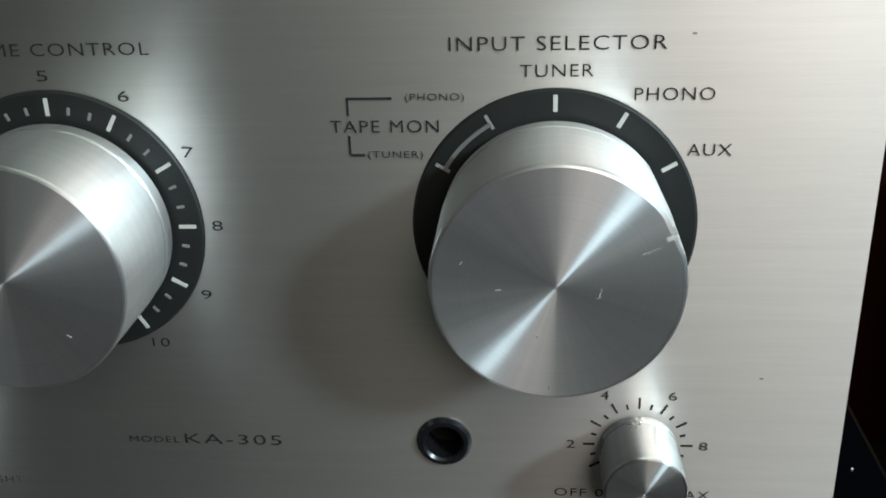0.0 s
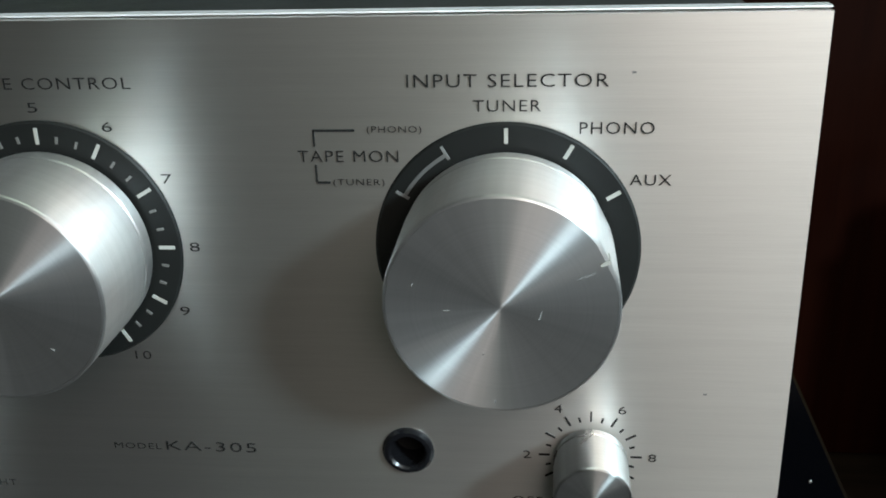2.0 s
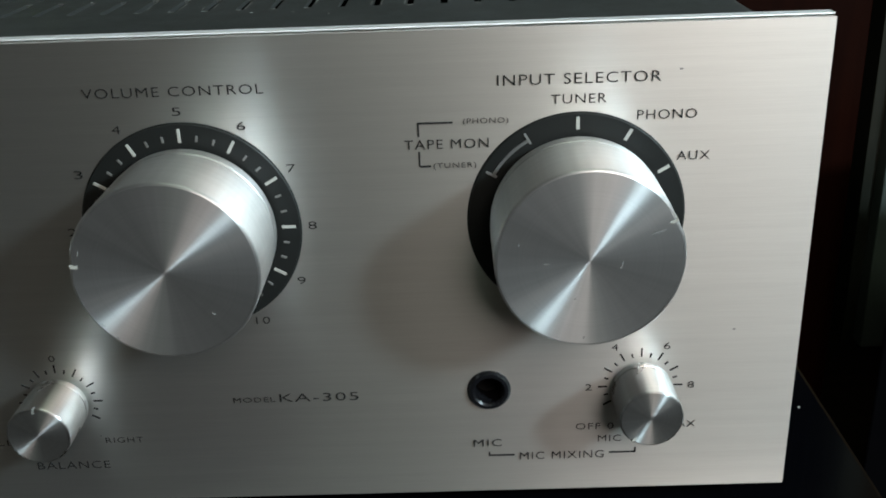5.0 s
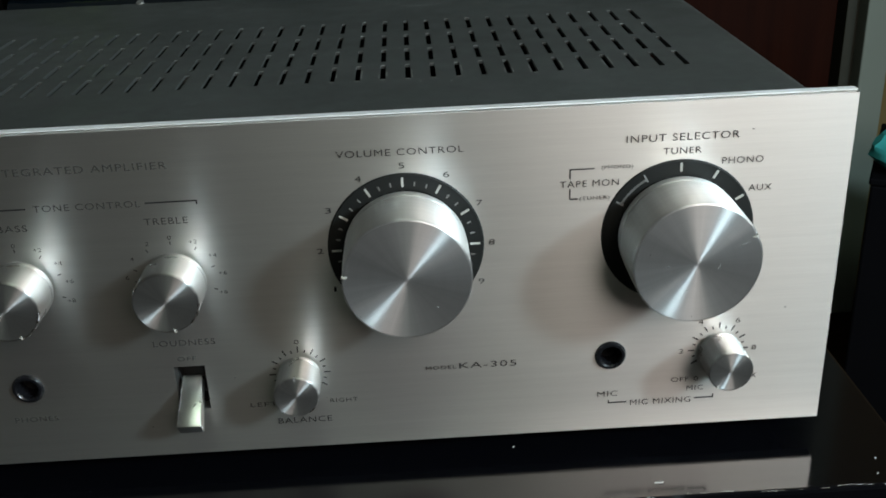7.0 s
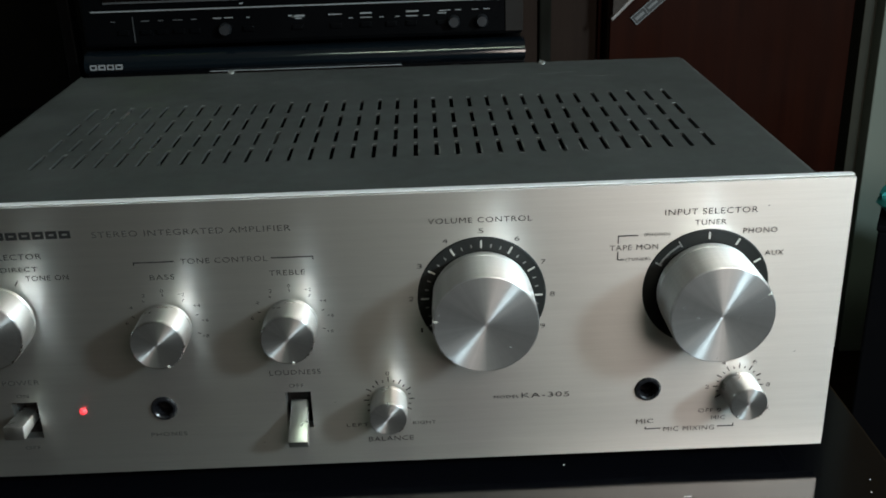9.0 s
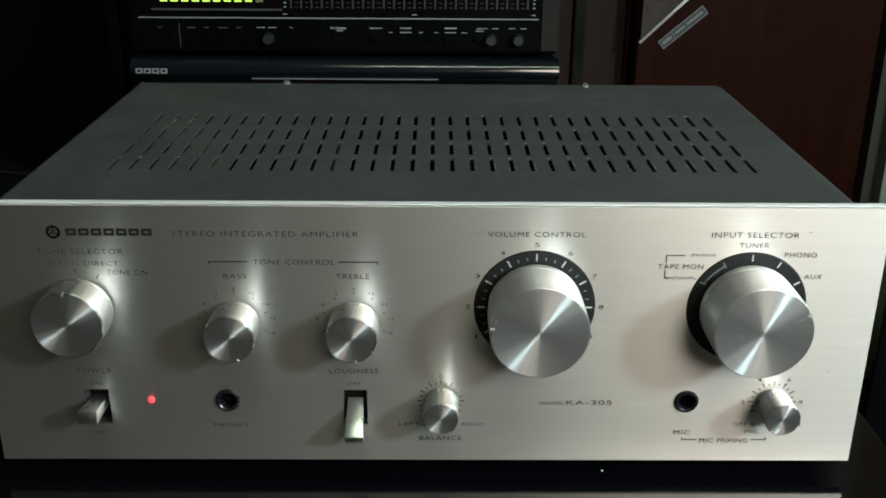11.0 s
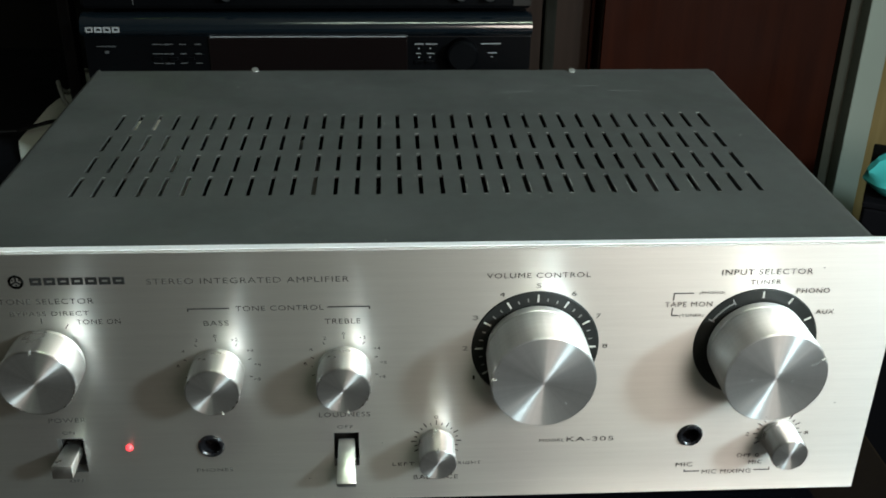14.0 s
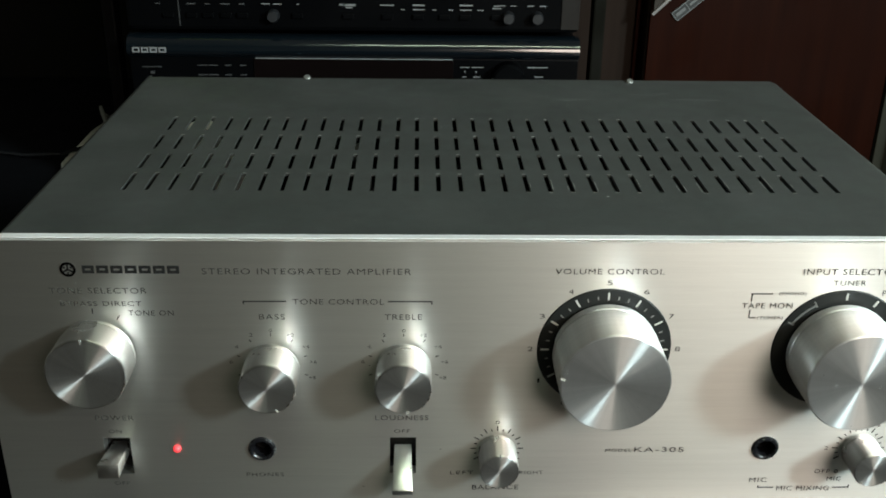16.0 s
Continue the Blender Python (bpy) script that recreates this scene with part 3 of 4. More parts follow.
KNOBS = {o.name: o for o in amp.children}
for kname, centre, scratches in (("input_knob", IN, ((0.0068, -0.0010, 70, 0.0012), (0.0066, -0.0018, 20, 0.0007), (-0.0092, -0.0006, 5, 0.0010), (-0.0030, -0.0088, 40, 0.0004), (-0.0150, 0.0040, 60, 0.0006), (0.0146, 0.0062, 25, 0.0022), (0.0134, 0.0058, 35, 0.0012), (-0.0010, -0.0182, 80, 0.0006))),
                                 ("volume_knob", VOL, ((0.0092, -0.0098, 150, 0.0009), (-0.0150, -0.0118, 130, 0.0010), (-0.0122, -0.0150, 140, 0.0008), (-0.0178, 0.0050, 70, 0.0010)))):
    for dx, dz, turn, size in scratches:
        bm = boxed(-size / 2, size / 2, -0.00008, 0, -0.00011, 0.00011)
        ca, sa = math.cos(radians(turn)), math.sin(radians(turn))
        for v in bm.verts:
            v.co = Vector((v.co.x * ca - v.co.z * sa, v.co.y, v.co.x * sa + v.co.z * ca))
        part("scratch", bm, M_SCRATCH, KNOBS[kname], "", (centre[0] + dx, -0.0256, centre[1] + dz))

half = [(15 * k, 0.0083, 0.0094) for k in range(-2, 15) if k % 2]
whole = [(30 * k, 0.0083, 0.0106) for k in range(-1, 8)]
for cx in (0.0045, 0.1510):
    ticks_each("tick_mark", cx, 0.0430, half + whole, 0, 0.0004, M_INK, panel)
for cx, cz, rr in ((-0.0830, 0.0815, 0.0128), (-0.0327, 0.0815, 0.0128)):
    ticks_each("tick_mark", cx, cz, [(90 - 36 * k, rr, rr + 0.0012) for k in (-3, -2, -1, 0, 1, 2, 3)], 0, 0.0003, M_FAINT, panel)
ticks_each("tick_mark", -0.1485, 0.0875, [(90, 0.0163, 0.0185), (58, 0.0163, 0.0185)], 0, 0.0004, M_INK, panel)

# sockets
for x, z in JACKS:
    j = part("socket", lathe(((0.0036, 0.0060), (0.0036, -0.0008), (0.0041, -0.0013), (0.0049, -0.0012), (0.0055, -0.0004), (0.0055, 0.0), (0.0044, 0.0)), 48), M_BLACK, amp, "black headphone socket", (x, 0, z), smooth=True)
    part("bore", lathe(((0, 0.014), (0.0034, 0.014), (0.0036, 0.0055)), 32), M_HOLE, j, "dark bore", (x, 0, z))


def lever_switch(cx, cz, root, tip, label):
    """A paddle lever in a dark slot; root and tip: (y, z) of the middle of its ends."""
    well = part("switch_well", bmesh.new(), M_HOLE, amp, label)
    bm = boxed(cx - 0.0060, cx + 0.0060, 0.012, 0.013, cz - 0.0095, cz + 0.0095)
    for x0, x1, z0, z1 in ((-0.0064, -0.0054, -0.0095, 0.0095), (0.0054, 0.0064, -0.0095, 0.0095), (-0.0064, 0.0064, 0.0088, 0.0098), (-0.0064, 0.0064, -0.0098, -0.0088)):
        box(bm, cx + x0, cx + x1, 0.0050, 0.0125, cz + z0, cz + z1)
    bm.to_mesh(well.data)
    bm.free()
    d = Vector((0, tip[0] - root[0], tip[1] - root[1]))
    length = d.length
    up = Vector((1, 0, 0)).cross(d.normalized())
    bm = bmesh.new()
    ends = []
    for f, w, h in ((0, 0.0034, 0.0020), (0.35, 0.0036, 0.0024), (1, 0.0041, 0.0030)):
        o = Vector((0, root[0], root[1])) + d * f
        ends.append([bm.verts.new(o + Vector((sx * w, 0, 0)) + up * sh * h) for sx, sh in ((-1, -1), (1, -1), (1, 1), (-1, 1))])
    for a, b in zip(ends, ends[1:]):
        for i in range(4):
            bm.faces.new((a[i], a[(i + 1) % 4], b[(i + 1) % 4], b[i]))
    bm.faces.new(ends[0][::-1])
    bm.faces.new(ends[-1])
    bmesh.ops.bevel(bm, geom=list(bm.edges), offset=0.0004, segments=2, affect="EDGES", profile=0.5)
    part("lever", bm, M_LEVER, well, "aluminium paddle lever", (cx, 0, 0), smooth=True)


lever_switch(*SLOTS[0], (0.006, 0.0405), (-0.0145, 0.0425), "power switch, lever up")
lever_switch(*SLOTS[1], (0.004, 0.0415), (-0.0118, 0.0300), "loudness switch, lever down")
part("power_led", lathe(((0, -0.0015), (0.0008, -0.0013), (0.0014, -0.0007), (0.0016, 0.0), (0, 0.0)), 24), M_LED, amp, "glowing red power light", (-0.1230, 0, 0.0430), smooth=True)

# lettering


def rule_lines(boxes):
    g = 0.00006
    bars_each("rule_line", [(x0 - g, x1 + g, z0 - g, z1 + g) for x0, x1, z0, z1 in boxes], 0, 0.0002, M_INK, panel)


L = lettering
L("lettering", "INPUT SELECTOR", 0.1160, 0.1523, 0.1208, 0.1232, panel, M_INK)
L("lettering", "TUNER", 0.1280, 0.1403, 0.1163, 0.1184, panel, M_INK)
L("lettering", "PHONO", 0.1473, 0.1607, 0.1121, 0.1143, panel, M_INK)
L("lettering", "AUX", 0.1567, 0.1642, 0.1023, 0.1044, panel, M_INK)
L("lettering", "(PHONO)", 0.1082, 0.1184, 0.1120, 0.1136, panel, M_INK)
L("lettering", "TAPE MON", 0.0948, 0.1139, 0.1067, 0.1089, panel, M_INK)
L("lettering", "(TUNER)", 0.1012, 0.1110, 0.1017, 0.1033, panel, M_INK)
rule_lines([(0.0979, 0.1058, 0.1126, 0.1129), (0.0979, 0.0982, 0.1097, 0.1126), (0.0979, 0.0982, 0.1027, 0.1060), (0.0982, 0.1006, 0.1024, 0.1027)])
L("lettering", "VOLUME CONTROL", 0.0235, 0.0640, 0.1208, 0.1230, panel, M_INK)
for k in range(11):
    a = radians(240 - 30 * k)
    w, h = (0.0010, 0.0019) if k < 10 else (0.0017, 0.0019)
    x, z = VOL[0] + 0.0283 * math.cos(a), VOL[1] + 0.0283 * math.sin(a)
    L("lettering", str(k), x - (w if k != 1 else 0.0004), x + (w if k != 1 else 0.0004), z - h / 2, z + h / 2, panel, M_INK)
L("lettering", "MODEL", 0.0483, 0.0589, 0.0413, 0.0427, panel, M_INK)
L("lettering", "KA-305", 0.0600, 0.0800, 0.0412, 0.0435, panel, M_INK)
L("lettering", "MIC", 0.1088, 0.1160, 0.0262, 0.0283, panel, M_INK)
L("lettering", "MIC MIXING", 0.1207, 0.1424, 0.0219, 0.0241, panel, M_INK)
rule_lines([(0.1127, 0.1193, 0.0232, 0.0235), (0.1127, 0.1130, 0.0235, 0.0243), (0.1438, 0.1506, 0.0232, 0.0235), (0.1503, 0.1506, 0.0235, 0.0246)])
L("lettering", "OFF", 0.1350, 0.1413, 0.0306, 0.0324, panel, M_INK)
L("lettering", "0", 0.1431, 0.1447, 0.0306, 0.0324, panel, M_INK)
L("lettering", "MIC", 0.1408, 0.1467, 0.0268, 0.0287, panel, M_INK)
L("lettering", "MAX", 0.1583, 0.1655, 0.0306, 0.0324, panel, M_INK)
for body, x, z in (("2", 0.1380, 0.0430), ("4", 0.1443, 0.0542), ("6", 0.1572, 0.0542), ("8", 0.1637, 0.0430)):
    L("lettering", body, x - 0.0008, x + 0.0008, z - 0.0009, z + 0.0009, panel, M_INK)
L("lettering", "0", 0.0036, 0.0052, 0.0546, 0.0563, panel, M_FAINT)
L("lettering", "LEFT", -0.0140, -0.0046, 0.0304, 0.0320, panel, M_FAINT)
L("lettering", "RIGHT", 0.0140, 0.0237, 0.0304, 0.0320, panel, M_FAINT)
L("lettering", "BALANCE", -0.0050, 0.0140, 0.0228, 0.0250, panel, M_INK)
L("lettering", "STEREO INTEGRATED AMPLIFIER", -0.1066, -0.0298, 0.1204, 0.1228, panel, M_FAINT)
L("lettering", "TONE SELECTOR", -0.1632, -0.1275, 0.1124, 0.1147, panel, M_FAINT)
L("lettering", "BYPASS DIRECT", -0.1598, -0.1300, 0.1072, 0.1091, panel, M_FAINT)
L("lettering", "TONE ON", -0.1352, -0.1185, 0.1032, 0.1053, panel, M_FAINT)
L("lettering", "TONE CONTROL", -0.0740, -0.0400, 0.1080, 0.1102, panel, M_FAINT)
rule_lines([(-0.0925, -0.0765, 0.1090, 0.1093), (-0.0925, -0.0922, 0.1080, 0.1090), (-0.0385, -0.0220, 0.1090, 0.1093), (-0.0223, -0.0220, 0.1080, 0.1090)])
L("lettering", "BASS", -0.0868, -0.0772, 0.1016, 0.1038, panel, M_FAINT)
L("lettering", "TREBLE", -0.0398, -0.0258, 0.1016, 0.1038, panel, M_FAINT)
for cx in (-0.0830, -0.0327):
    for body, a in (("0", 90), ("+2", 62), ("+4", 34), ("+6", 8), ("+8", -18), ("2", 118), ("4", 146), ("6", 172)):
        x, z = cx + 0.0158 * math.cos(radians(a)), 0.0810 + 0.0158 * math.sin(radians(a))
        w = 0.0013 if len(body) > 1 else 0.0006
        L("lettering", body, x - w, x + w, z - 0.0007, z + 0.0007, panel, M_FAINT)
L("lettering", "POWER", -0.1535, -0.1385, 0.0566, 0.0588, panel, M_FAINT)
L("lettering", "ON", -0.1490, -0.1440, 0.0506, 0.0522, panel, M_FAINT)
L("lettering", "OFF", -0.1497, -0.1435, 0.0256, 0.0272, panel, M_FAINT)
L("lettering", "LOUDNESS", -0.0440, -0.0230, 0.0566, 0.0588, panel, M_FAINT)
L("lettering", "OFF", -0.0367, -0.0303, 0.0506, 0.0522, panel, M_FAINT)
L("lettering", "PHONES", -0.0963, -0.0813, 0.0296, 0.0314, panel, M_FAINT)
rnd = random.Random(23)
for k in range(10):
    x, z, w = rnd.uniform(-0.18, 0.184), rnd.uniform(0.018, 0.129), rnd.uniform(0.00015, 0.0004)
    part("fleck", boxed(-w, w, -0.00006, 0, -w / 2, w / 2), M_SCRATCH, panel, "", (x, 0, z))
# maker's emblem and name as plain shapes
part("emblem", ticks(0, 0, [(a, 0.0020, 0.0029) for a in range(0, 360, 6)] + [(a, 0.0, 0.0022) for a in (90, 210, 330)] + [(a, 0.0011, 0.0018) for a in (30, 150, 270)], 0, 0.0007), M_LOGO, panel, "round black emblem", (-0.1552, 0, 0.1221))
shapes = []
for k in range(7):
    x = -0.1500 + k * 0.00515
    shapes += frame_bars(x, x + 0.0043, 0.1206, 0.1237, 0.00112)
bars_each("plain_shape", shapes, 0, 0.0002, M_LOGO, panel)

# ---- hi-fi rack behind ----
rack = thing("hifi_rack", (-0.085, 0.75, FLOOR), "dark hi-fi rack with metal posts", "rack")
part("shelf", boxed(-0.32, 0.15, 0.60, 0.98, -0.095, -0.078, bevel=0.002), M_HIFI_BODY, rack)
part("shelf", boxed(-0.32, 0.15, 0.60, 0.98, FLOOR + 0.05, FLOOR + 0.068, bevel=0.002), M_HIFI_BODY, rack)
for x in (-0.330, 0.141):
    for y in (0.640, 0.95):
        part("post", boxed(x, x + 0.012, y, y + 0.02, FLOOR, 0.42, bevel=0.002), M_POST if x > 0 else M_HIFI_BODY, rack, "olive metal post" if x > 0 else "black metal post")


def build_receiver():
    r = thing("receiver", (-0.085, 0.77, -0.078), "black hi-fi receiver with a glossy rounded top bar", "receiver")
    part("case", boxed(-0.292, 0.121, 0.602, 0.92, -0.070, 0.072, bevel=0.002), M_HIFI_BODY, r)
    front = part("front", boxed(-0.294, 0.1215, 0.590, 0.602, -0.072, 0.0560, bevel=0.0012), M_HIFI, r)
    bm = bmesh.new()
    prof = [(0.602, 0.0565), (0.588, 0.0568)] + [(0.5905 - 0.0065 * math.cos(radians(a)), 0.0632 + 0.0065 * math.sin(radians(a))) for a in range(-70, 12, 12)] + [(0.5985 - 0.0145 * math.cos(radians(a)), 0.0622 + 0.0135 * math.sin(radians(a))) for a in range(8, 84, 6)] + [(0.602, 0.0757)]
    rows = [[bm.verts.new((x, y, z)) for y, z in prof] for x in (-0.2945, -0.2935, 0.1205, 0.1215)]
    for a, b in zip(rows, rows[1:]):
        for i in range(len(prof) - 1):
            bm.faces.new((a[i], a[i + 1], b[i + 1], b[i]))
    for row in (rows[0], rows[-1]):
        bm.faces.new(row)
    part("top_bar", bm, M_GLOSSBAR, r, "glossy rounded bar", smooth=True)
    part("display", boxed(-0.180, 0.005, 0.5885, 0.5905, -0.010, 0.0545, bevel=0.0006), M_WINDOW, r, "dark display window")
    part("display_edge", bars([(-0.178, 0.004, 0.0552, 0.0560)], 0.5890, 0.001), M_PRINT, r, "thin bright line over the display")
    k = part("tuning_knob", lathe(((0, -0.014), (0.0125, -0.014), (0.0145, -0.012), (0.0150, 0.0), (0, 0.0)), 48), M_HIFI, r, "round black tuning knob", (0.0560, 0.590, 0.0395), smooth=True)
    bars_each("plain_shape", [b for i in range(4) for b in frame_bars(-0.2890 + i * 0.0080, -0.2890 + i * 0.0080 + 0.0066, 0.0612, 0.0662, 0.0014)], 0.5838, 0.0006, M_PRINT, r)
    prints = [(-0.1765, -0.1550, 0.0465, 0.0482), (0.0115, 0.0200, 0.0478, 0.0486), (0.0220, 0.0330, 0.0478, 0.0486), (0.0150, 0.0165, 0.0435, 0.0445), (0.0255, 0.0270, 0.0435, 0.0445),
              (0.0130, 0.0175, 0.0388, 0.0395), (0.0235, 0.0305, 0.0388, 0.0395), (0.0150, 0.0165, 0.0350, 0.0360), (0.0255, 0.0270, 0.0350, 0.0360), (0.0745, 0.0930, 0.0480, 0.0488), (0.0810, 0.0895, 0.0392, 0.0400), (0.0840, 0.0860, 0.0352, 0.0362)]
    bars_each("print_bar", prints, 0.5895, 0.0004, M_PRINT, r)
    dim = []
    for i, x in enumerate((-0.232, -0.222, -0.207, -0.193)):
        for z in (0.0480, 0.0390, 0.0300):
            dim.append((x, x + (0.009 if i < 2 else 0.006), z, z + 0.0009))
    bars_each("print_bar", dim + [(-0.283, -0.265, 0.0462, 0.0470), (-0.276, -0.272, 0.040, 0.0425)], 0.5895, 0.0004, M_DIMPRINT, r)
    for x in (-0.228, -0.213, -0.198, 0.0157, 0.0262):
        part("button", boxed(x - 0.004, x + 0.004, 0.5875, 0.5895, 0.0335 if x < 0 else 0.030, 0.0365 if x < 0 else 0.0325, bevel=0.0004), M_HIFI, r)
    for x in (-0.27, 0.10):
        for y in (0.62, 0.89):
            f = part("foot", lathe(((0, -0.004), (0.012, -0.004), (0.012, 0.003), (0, 0.003)), 20), M_BLACK, r, "", (x, y, -0.074))
            f.rotation_euler = (radians(90), 0, 0)


def build_equalizer():
    q = thing("equalizer", (-0.085, 0.77, 0.076), "black graphic equalizer with green level segments and sliders", "equalizer")
    part("case", boxed(-0.292, 0.121, 0.606, 0.90, 0.080, 0.205, bevel=0.002), M_HIFI_BODY, q)
    part("front", boxed(-0.294, 0.1205, 0.594, 0.606, 0.0795, 0.206, bevel=0.004), M_HIFI, q)
    part("line", bars([(-0.2835, 0.1005, 0.1128, 0.1140)], 0.5935, 0.0005), M_PRINT, q, "thin silver line")
    # reflected sheen laid on as a paler strip; the front has no separate end piece
    part("end_trim", boxed(0.1035, 0.1200, 0.5928, 0.5940, 0.0830, 0.2050, bevel=0.0004), M_END_SHEEN, q, "grey-brown strip that stands for the sheen at the front's right end")
    part("window", boxed(-0.270, -0.146, 0.5915, 0.5938, 0.1225, 0.190, bevel=0.0005), M_WINDOW, q, "smoked display window")
    part("window_edge", bars([(-0.2705, -0.1455, 0.1205, 0.1222)], 0.5935, 0.002), M_DIMPRINT, q, "grey lower edge of the window")
    for i in range(10):
        x = -0.2610 + i * 0.0101
        lit = (14, 12, 13, 9, 9, 7, 5, 4, 3, 1)[i]
        for k in range(14):
            z = 0.1288 + k * 0.0032
            part("segment", boxed(x, x + 0.0068, 0.5908, 0.5914, z, z + 0.0017), M_GREEN if k < lit and not (i == 9) else M_DIMGREEN, q)
    for i in range(24):
        x = -0.137 + i * 0.00985
        part("slider_slot", boxed(x - 0.0009, x + 0.0009, 0.5928, 0.5937, 0.1225, 0.185), M_HOLE, q)
        part("slider", boxed(x - 0.0028, x + 0.0028, 0.5860, 0.5928, 0.1455 + 0.012 * math.sin(i * 0.9), 0.1515 + 0.012 * math.sin(i * 0.9), bevel=0.0006), M_HIFI, q)
    bm = bars([(-0.1335 + i * 0.00985, -0.1300 + i * 0.00985, 0.1235 + 0.0042 * k, 0.1241 + 0.0042 * k) for i in range(23) for k in range(6)], 0.5937, 0.0003)
    tagged(part("scale_print", bm, plain("dull_red_print", (0.035, 0.016, 0.02), 0.5), q, "dull red and grey scale"), kind="stuff")
    bm = bars([(x, x + 0.0022, 0.1232 + 0.0040 * k, 0.1246 + 0.0040 * k) for x in (-0.1440, -0.0200, 0.0945) for k in range(6)] + [(x - 0.001, x + 0.003, 0.1166, 0.1176) for x in (-0.1440, -0.0200, 0.0945)], 0.5937, 0.0003)
    tagged(part("scale_print", bm, M_PRINT, q, "pale scale print"), kind="stuff")
    for x in (-0.160, 0.0545, 0.0810):
        k = part("level_knob", lathe(((0, -0.009), (0.0045, -0.009), (0.0056, -0.007), (0.0058, 0.0), (0, 0.0)), 32), plain("grey_knob", (0.007, 0.0075, 0.009), 0.4), q, "small round grey knob", (x, 0.594, 0.0940), smooth=True)
    prints = [(-0.171, -0.163, 0.1038, 0.1047), (-0.160, -0.152, 0.1038, 0.1047), (-0.139, -0.136, 0.1038, 0.1045), (-0.100, -0.094, 0.1035, 0.1050), (-0.097, -0.085, 0.1030, 0.1048), (-0.094, -0.088, 0.1010, 0.1022),
              (-0.063, -0.050, 0.1036, 0.1046), (-0.033, -0.022, 0.1036, 0.1050), (-0.044, -0.040, 0.0998, 0.1006), (-0.033, -0.022, 0.0998, 0.1008), (-0.015, -0.011, 0.0998, 0.1006), (0.010, 0.022, 0.1038, 0.1052), (0.000, 0.004, 0.0998, 0.1006),
              (0.010, 0.021, 0.0998, 0.1008), (0.026, 0.032, 0.0998, 0.1006), (0.041, 0.047, 0.1036, 0.1046), (0.040, 0.048, 0.1014, 0.1024), (0.046, 0.052, 0.1040, 0.1048), (0.056, 0.062, 0.1040, 0.1048), (0.072, 0.078, 0.1040, 0.1048), (0.083, 0.089, 0.1040, 0.1048)]
    bars_each("print_bar", prints, 0.5937, 0.0003, M_PRINT, q)
    dim = [(-0.2665, -0.262, 0.1035, 0.1044), (-0.238, -0.230, 0.1032, 0.1044), (-0.222, -0.217, 0.1034, 0.1044), (-0.208, -0.199, 0.1034, 0.1044), (-0.191, -0.186, 0.1034, 0.1046), (-0.2460, -0.2452, 0.0840, 0.1080)]
    bars_each("print_bar", dim, 0.5937, 0.0003, M_DIMPRINT, q)
    for x in (-0.255, -0.234, -0.219, -0.203, -0.188, -0.138, -0.092, -0.056, -0.028, -0.004, 0.015, 0.044):
        part("button", boxed(x - 0.005, x + 0.005, 0.5915, 0.594, 0.0915, 0.0960, bevel=0.0006), M_HIFI, q)
    for x in (-0.27, 0.10):
        for y in (0.63, 0.87):
            f = part("foot", lathe(((0, -0.002), (0.010, -0.002), (0.010, 0.0025), (0, 0.0025)), 20), M_BLACK, q, "", (x, y, 0.0778))
            f.rotation_euler = (radians(90), 0, 0)


build_receiver()
build_equalizer()


# ---- loudspeaker ----
def build_speaker():
    s = thing("loudspeaker", (0.457, 1.13, FLOOR), "tall mahogany loudspeaker with a silver trimmed grille and a label plate", "loudspeaker")
    x0, x1, z1 = 0.277, 0.612, 0.55
    part("cabinet", boxed(x0, x1, 1.006, 1.285, FLOOR, z1, bevel=0.003), M_DARKWOOD, s, "dark brown cabinet")
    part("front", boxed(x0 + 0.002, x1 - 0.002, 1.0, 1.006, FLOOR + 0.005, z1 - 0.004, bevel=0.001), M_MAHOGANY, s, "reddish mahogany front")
    za = 0.0165
    bm = bmesh.new()
    poly = [(x0 + 0.004, za + 0.006), (x0 + 0.320, za + 0.318), (x0 + 0.320, z1 - 0.01), (x0 + 0.004, z1 - 0.01)]
    f = [bm.verts.new((x, 0.992, z)) for x, z in poly]
    b = [bm.verts.new((x, 1.0, z)) for x, z in poly]
    bm.faces.new(f)
    for i in range(4):
        bm.faces.new((f[i], f[(i + 1) % 4], b[(i + 1) % 4], b[i]))
    part("grille", bm, M_GRILLE, s, "brown cloth grille cut on a slant")
    a = math.atan2(0.312, 0.316)
    bm = boxed(-0.225, 0.225, 0.988, 1.0, -0.0022, 0.0022, bevel=0.0006)
    for v in bm.verts:
        v.co = Vector((v.co.x * math.cos(a) - v.co.z * math.sin(a) + x0 + 0.162, v.co.y, v.co.x * math.sin(a) + v.co.z * math.cos(a) + za + 0.160))
    part("trim_strip", bm, M_SILVER, s, "silver slanted trim strip")
    a = radians(41)
    cx, cz = 0.3385, 0.0385

    def slant(bm):
        for v in bm.verts:
            v.co = Vector((v.co.x * math.cos(a) - v.co.z * math.sin(a) + cx, v.co.y, v.co.x * math.sin(a) + v.co.z * math.cos(a) + cz))
        return bm

    plate = part("label_plate", slant(boxed(-0.0375, 0.0375, 0.9975, 0.9998, -0.0068, 0.0068, bevel=0.0005)), M_DIMPRINT, s, "slanted metal label plate")
    part("plate_rim", slant(bars(frame_bars(-0.0375, 0.0375, -0.0068, 0.0068, 0.0011) + [(-0.0165, -0.0155, -0.0057, 0.0057)], 0.9974, 0.0003)), M_PRINT, plate, "silver rim")
    part("plate_print", slant(bars([(-0.034, -0.0195, -0.002, 0.002), (-0.0125, 0.003, -0.0015, 0.0015), (0.006, 0.033, -0.0015, 0.0015)], 0.9974, 0.0003)), M_PRINT, plate, "print that cannot be read")


build_speaker()

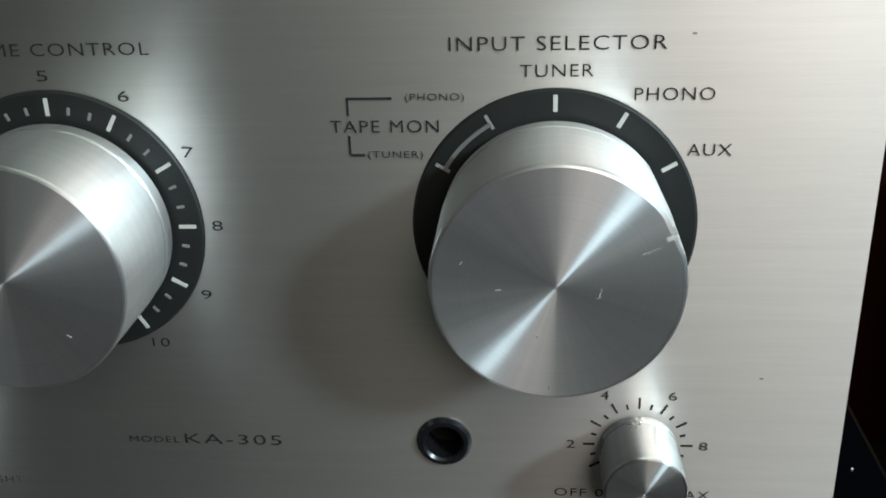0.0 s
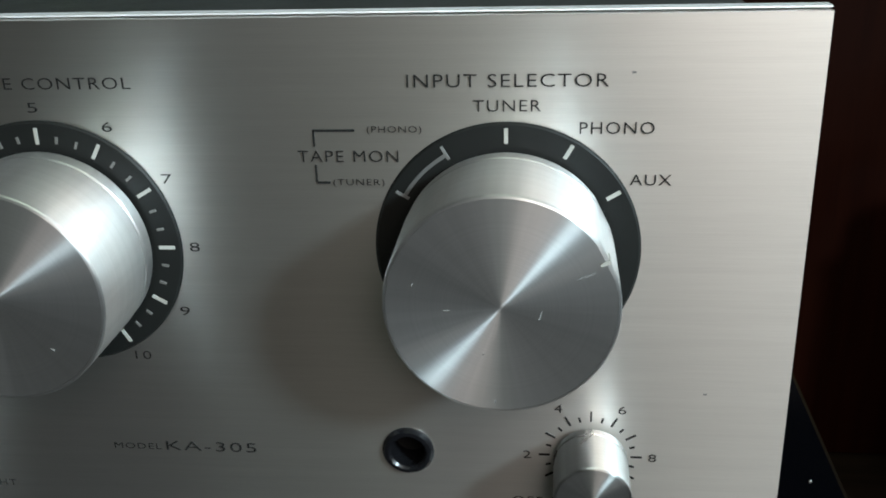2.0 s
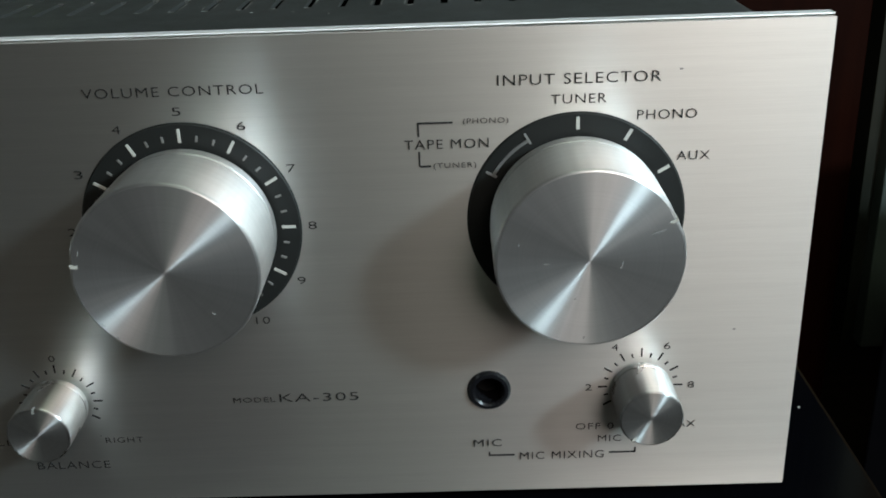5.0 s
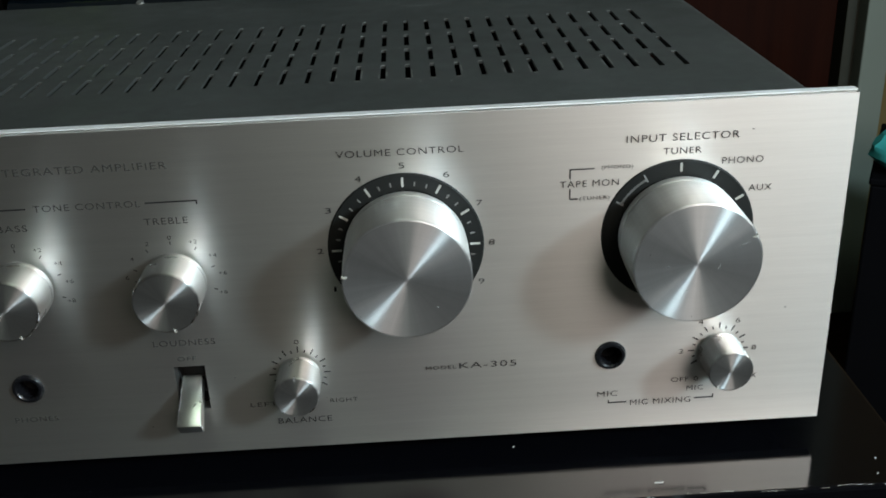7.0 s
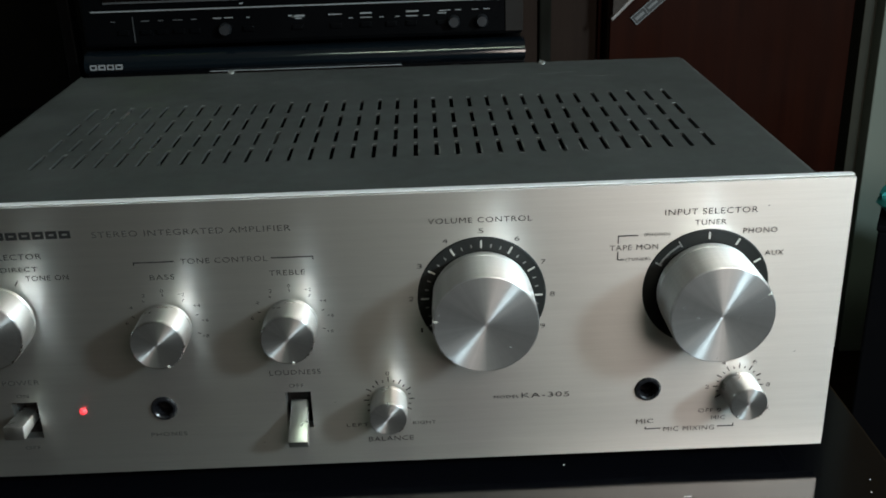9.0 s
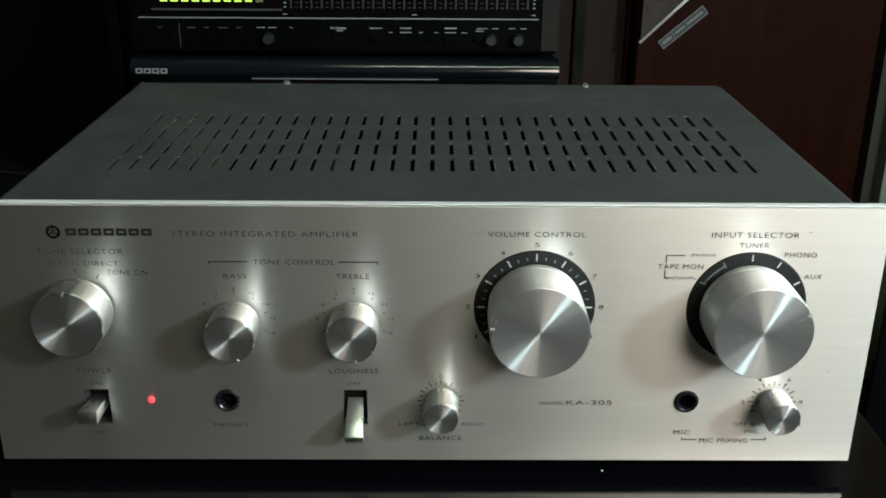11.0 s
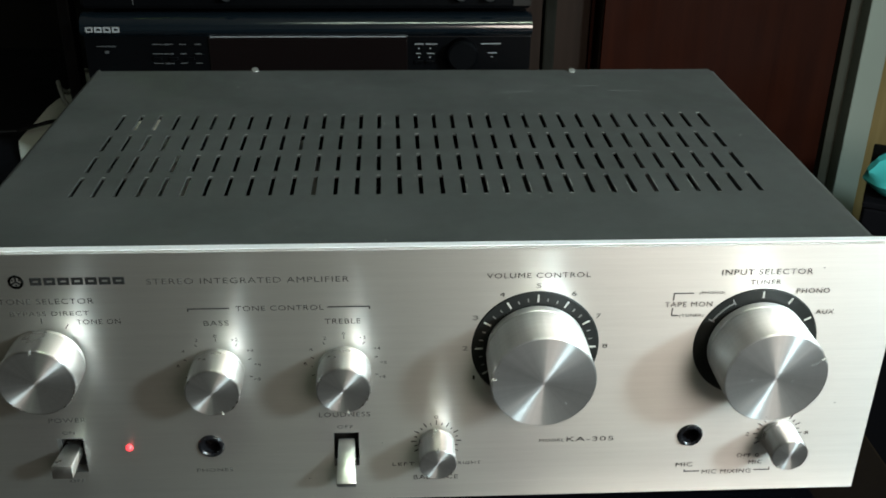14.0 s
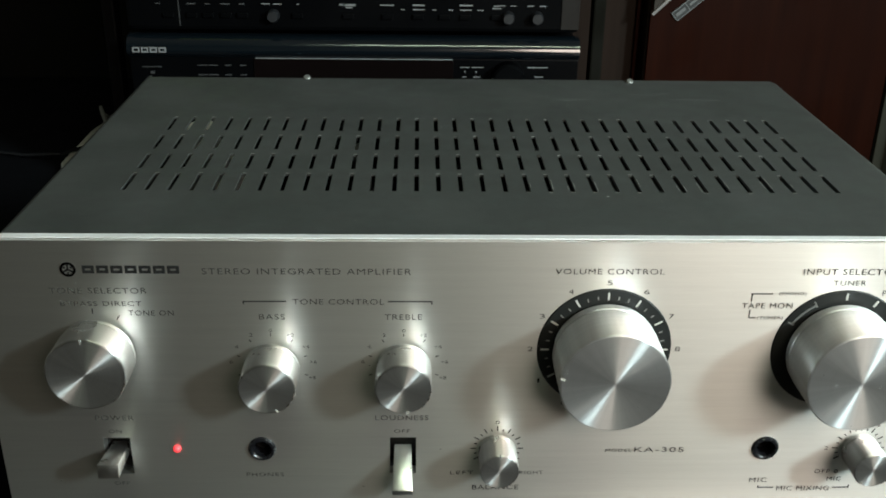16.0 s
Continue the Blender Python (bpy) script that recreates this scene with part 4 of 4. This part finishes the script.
# Added panel: supplies the dim brown tone between rack and loudspeaker.
board = thing("wooden_board", (0.213, 1.05, FLOOR), "added dark brown panel that gives the gap beside the loudspeaker its dim tone", "board")
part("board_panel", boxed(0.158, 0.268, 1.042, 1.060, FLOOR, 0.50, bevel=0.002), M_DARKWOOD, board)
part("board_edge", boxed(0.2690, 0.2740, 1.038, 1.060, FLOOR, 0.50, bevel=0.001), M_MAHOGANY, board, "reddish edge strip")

# ---- things at the edges of the view ----
bx = thing("black_box", (0.577, 0.774, FLOOR), "black box on the floor by the door", "box")
part("box_body", boxed(0.0, 0.42, 0.0, 0.22, 0.0, 0.407, bevel=0.003), M_MATTE, bx, "", (0.577, 0.774, FLOOR))
part("lid", boxed(-0.002, 0.422, -0.002, 0.222, 0.4075, 0.416, bevel=0.002), M_MATTE, bx, "flat black lid", (0.577, 0.774, FLOOR))
bx.rotation_euler = (0, 0, radians(-27.5))


def build_bag():
    bm = bmesh.new()
    bmesh.ops.create_uvsphere(bm, u_segments=36, v_segments=20, radius=1.0)
    for v in bm.verts:
        p = v.co.copy()
        n = 1 + 0.10 * noise.noise(p * 2.1) + 0.05 * noise.noise(p * 5.3)
        flat = max(p.z, -0.55)
        v.co = Vector((p.x * 0.118 * n, p.y * 0.055 * n, (flat + 0.55) * 0.042 * n))
    return tagged(part("bag", bm, M_CYAN, None, "", (0.705, 0.795, -0.2035), smooth=True), "turquoise plastic bag on the black box", "bag")


build_bag()


side = thing("side_cabinet", (-0.52, 0.75, FLOOR), "low black side cabinet beside the hi-fi rack", "cabinet")
part("cabinet_top", boxed(-0.70, -0.345, 0.50, 1.10, -0.118, -0.100, bevel=0.002), M_MATTE, side)
part("cabinet_body", boxed(-0.69, -0.355, 0.52, 1.09, FLOOR, -0.1185), M_MATTE, side)


def build_paper():
    """A sheet with a curled edge and a cut front corner."""
    bm = bmesh.new()
    rows = []
    for k in range(12):
        y = 0.660 + 0.028 * k
        left = -0.398 - 0.024 * min(1.0, (y - 0.660) / 0.066) + 0.010 * max(0.0, (y - 0.76) / 0.2)
        rows.append([bm.verts.new((left + (-0.350 - left) * i / 5, y, -0.0992 + 0.0035 * (1 - i / 5) ** 2 * (1 + 0.6 * math.sin(k * 1.3)))) for i in range(6)])
    for p, q in zip(rows, rows[1:]):
        for i in range(5):
            bm.faces.new((p[i], p[i + 1], q[i + 1], q[i]))
    bmesh.ops.solidify(bm, geom=bm.faces[:], thickness=0.0005)
    return tagged(part("paper", bm, M_PAPER, smooth=True), "pale curled paper sheet on the side cabinet", "paper")


build_paper()
Z = -0.100
tagged(part("cable", tube([(-0.520, 0.765, Z + 0.003), (-0.469, 0.748, Z + 0.004), (-0.426, 0.738, Z + 0.009), (-0.401, 0.763, Z + 0.010), (-0.375, 0.785, Z + 0.008), (-0.352, 0.80, Z + 0.006)], 0.0024), M_BLACK), "black cable lying over the paper", "cable")
tagged(part("cable", tube([(-0.392, 0.828, Z + 0.005), (-0.403, 0.840, Z + 0.010), (-0.412, 0.858, Z + 0.022), (-0.416, 0.868, Z + 0.024), (-0.417, 0.874, Z + 0.014), (-0.412, 0.884, Z + 0.006), (-0.404, 0.900, Z + 0.008), (-0.408, 0.925, Z + 0.012), (-0.410, 0.950, Z + 0.014), (-0.406, 0.968, Z + 0.008), (-0.392, 0.985, Z + 0.004)], 0.0026), M_CABLE), "grey looped cable on the side cabinet", "cable")
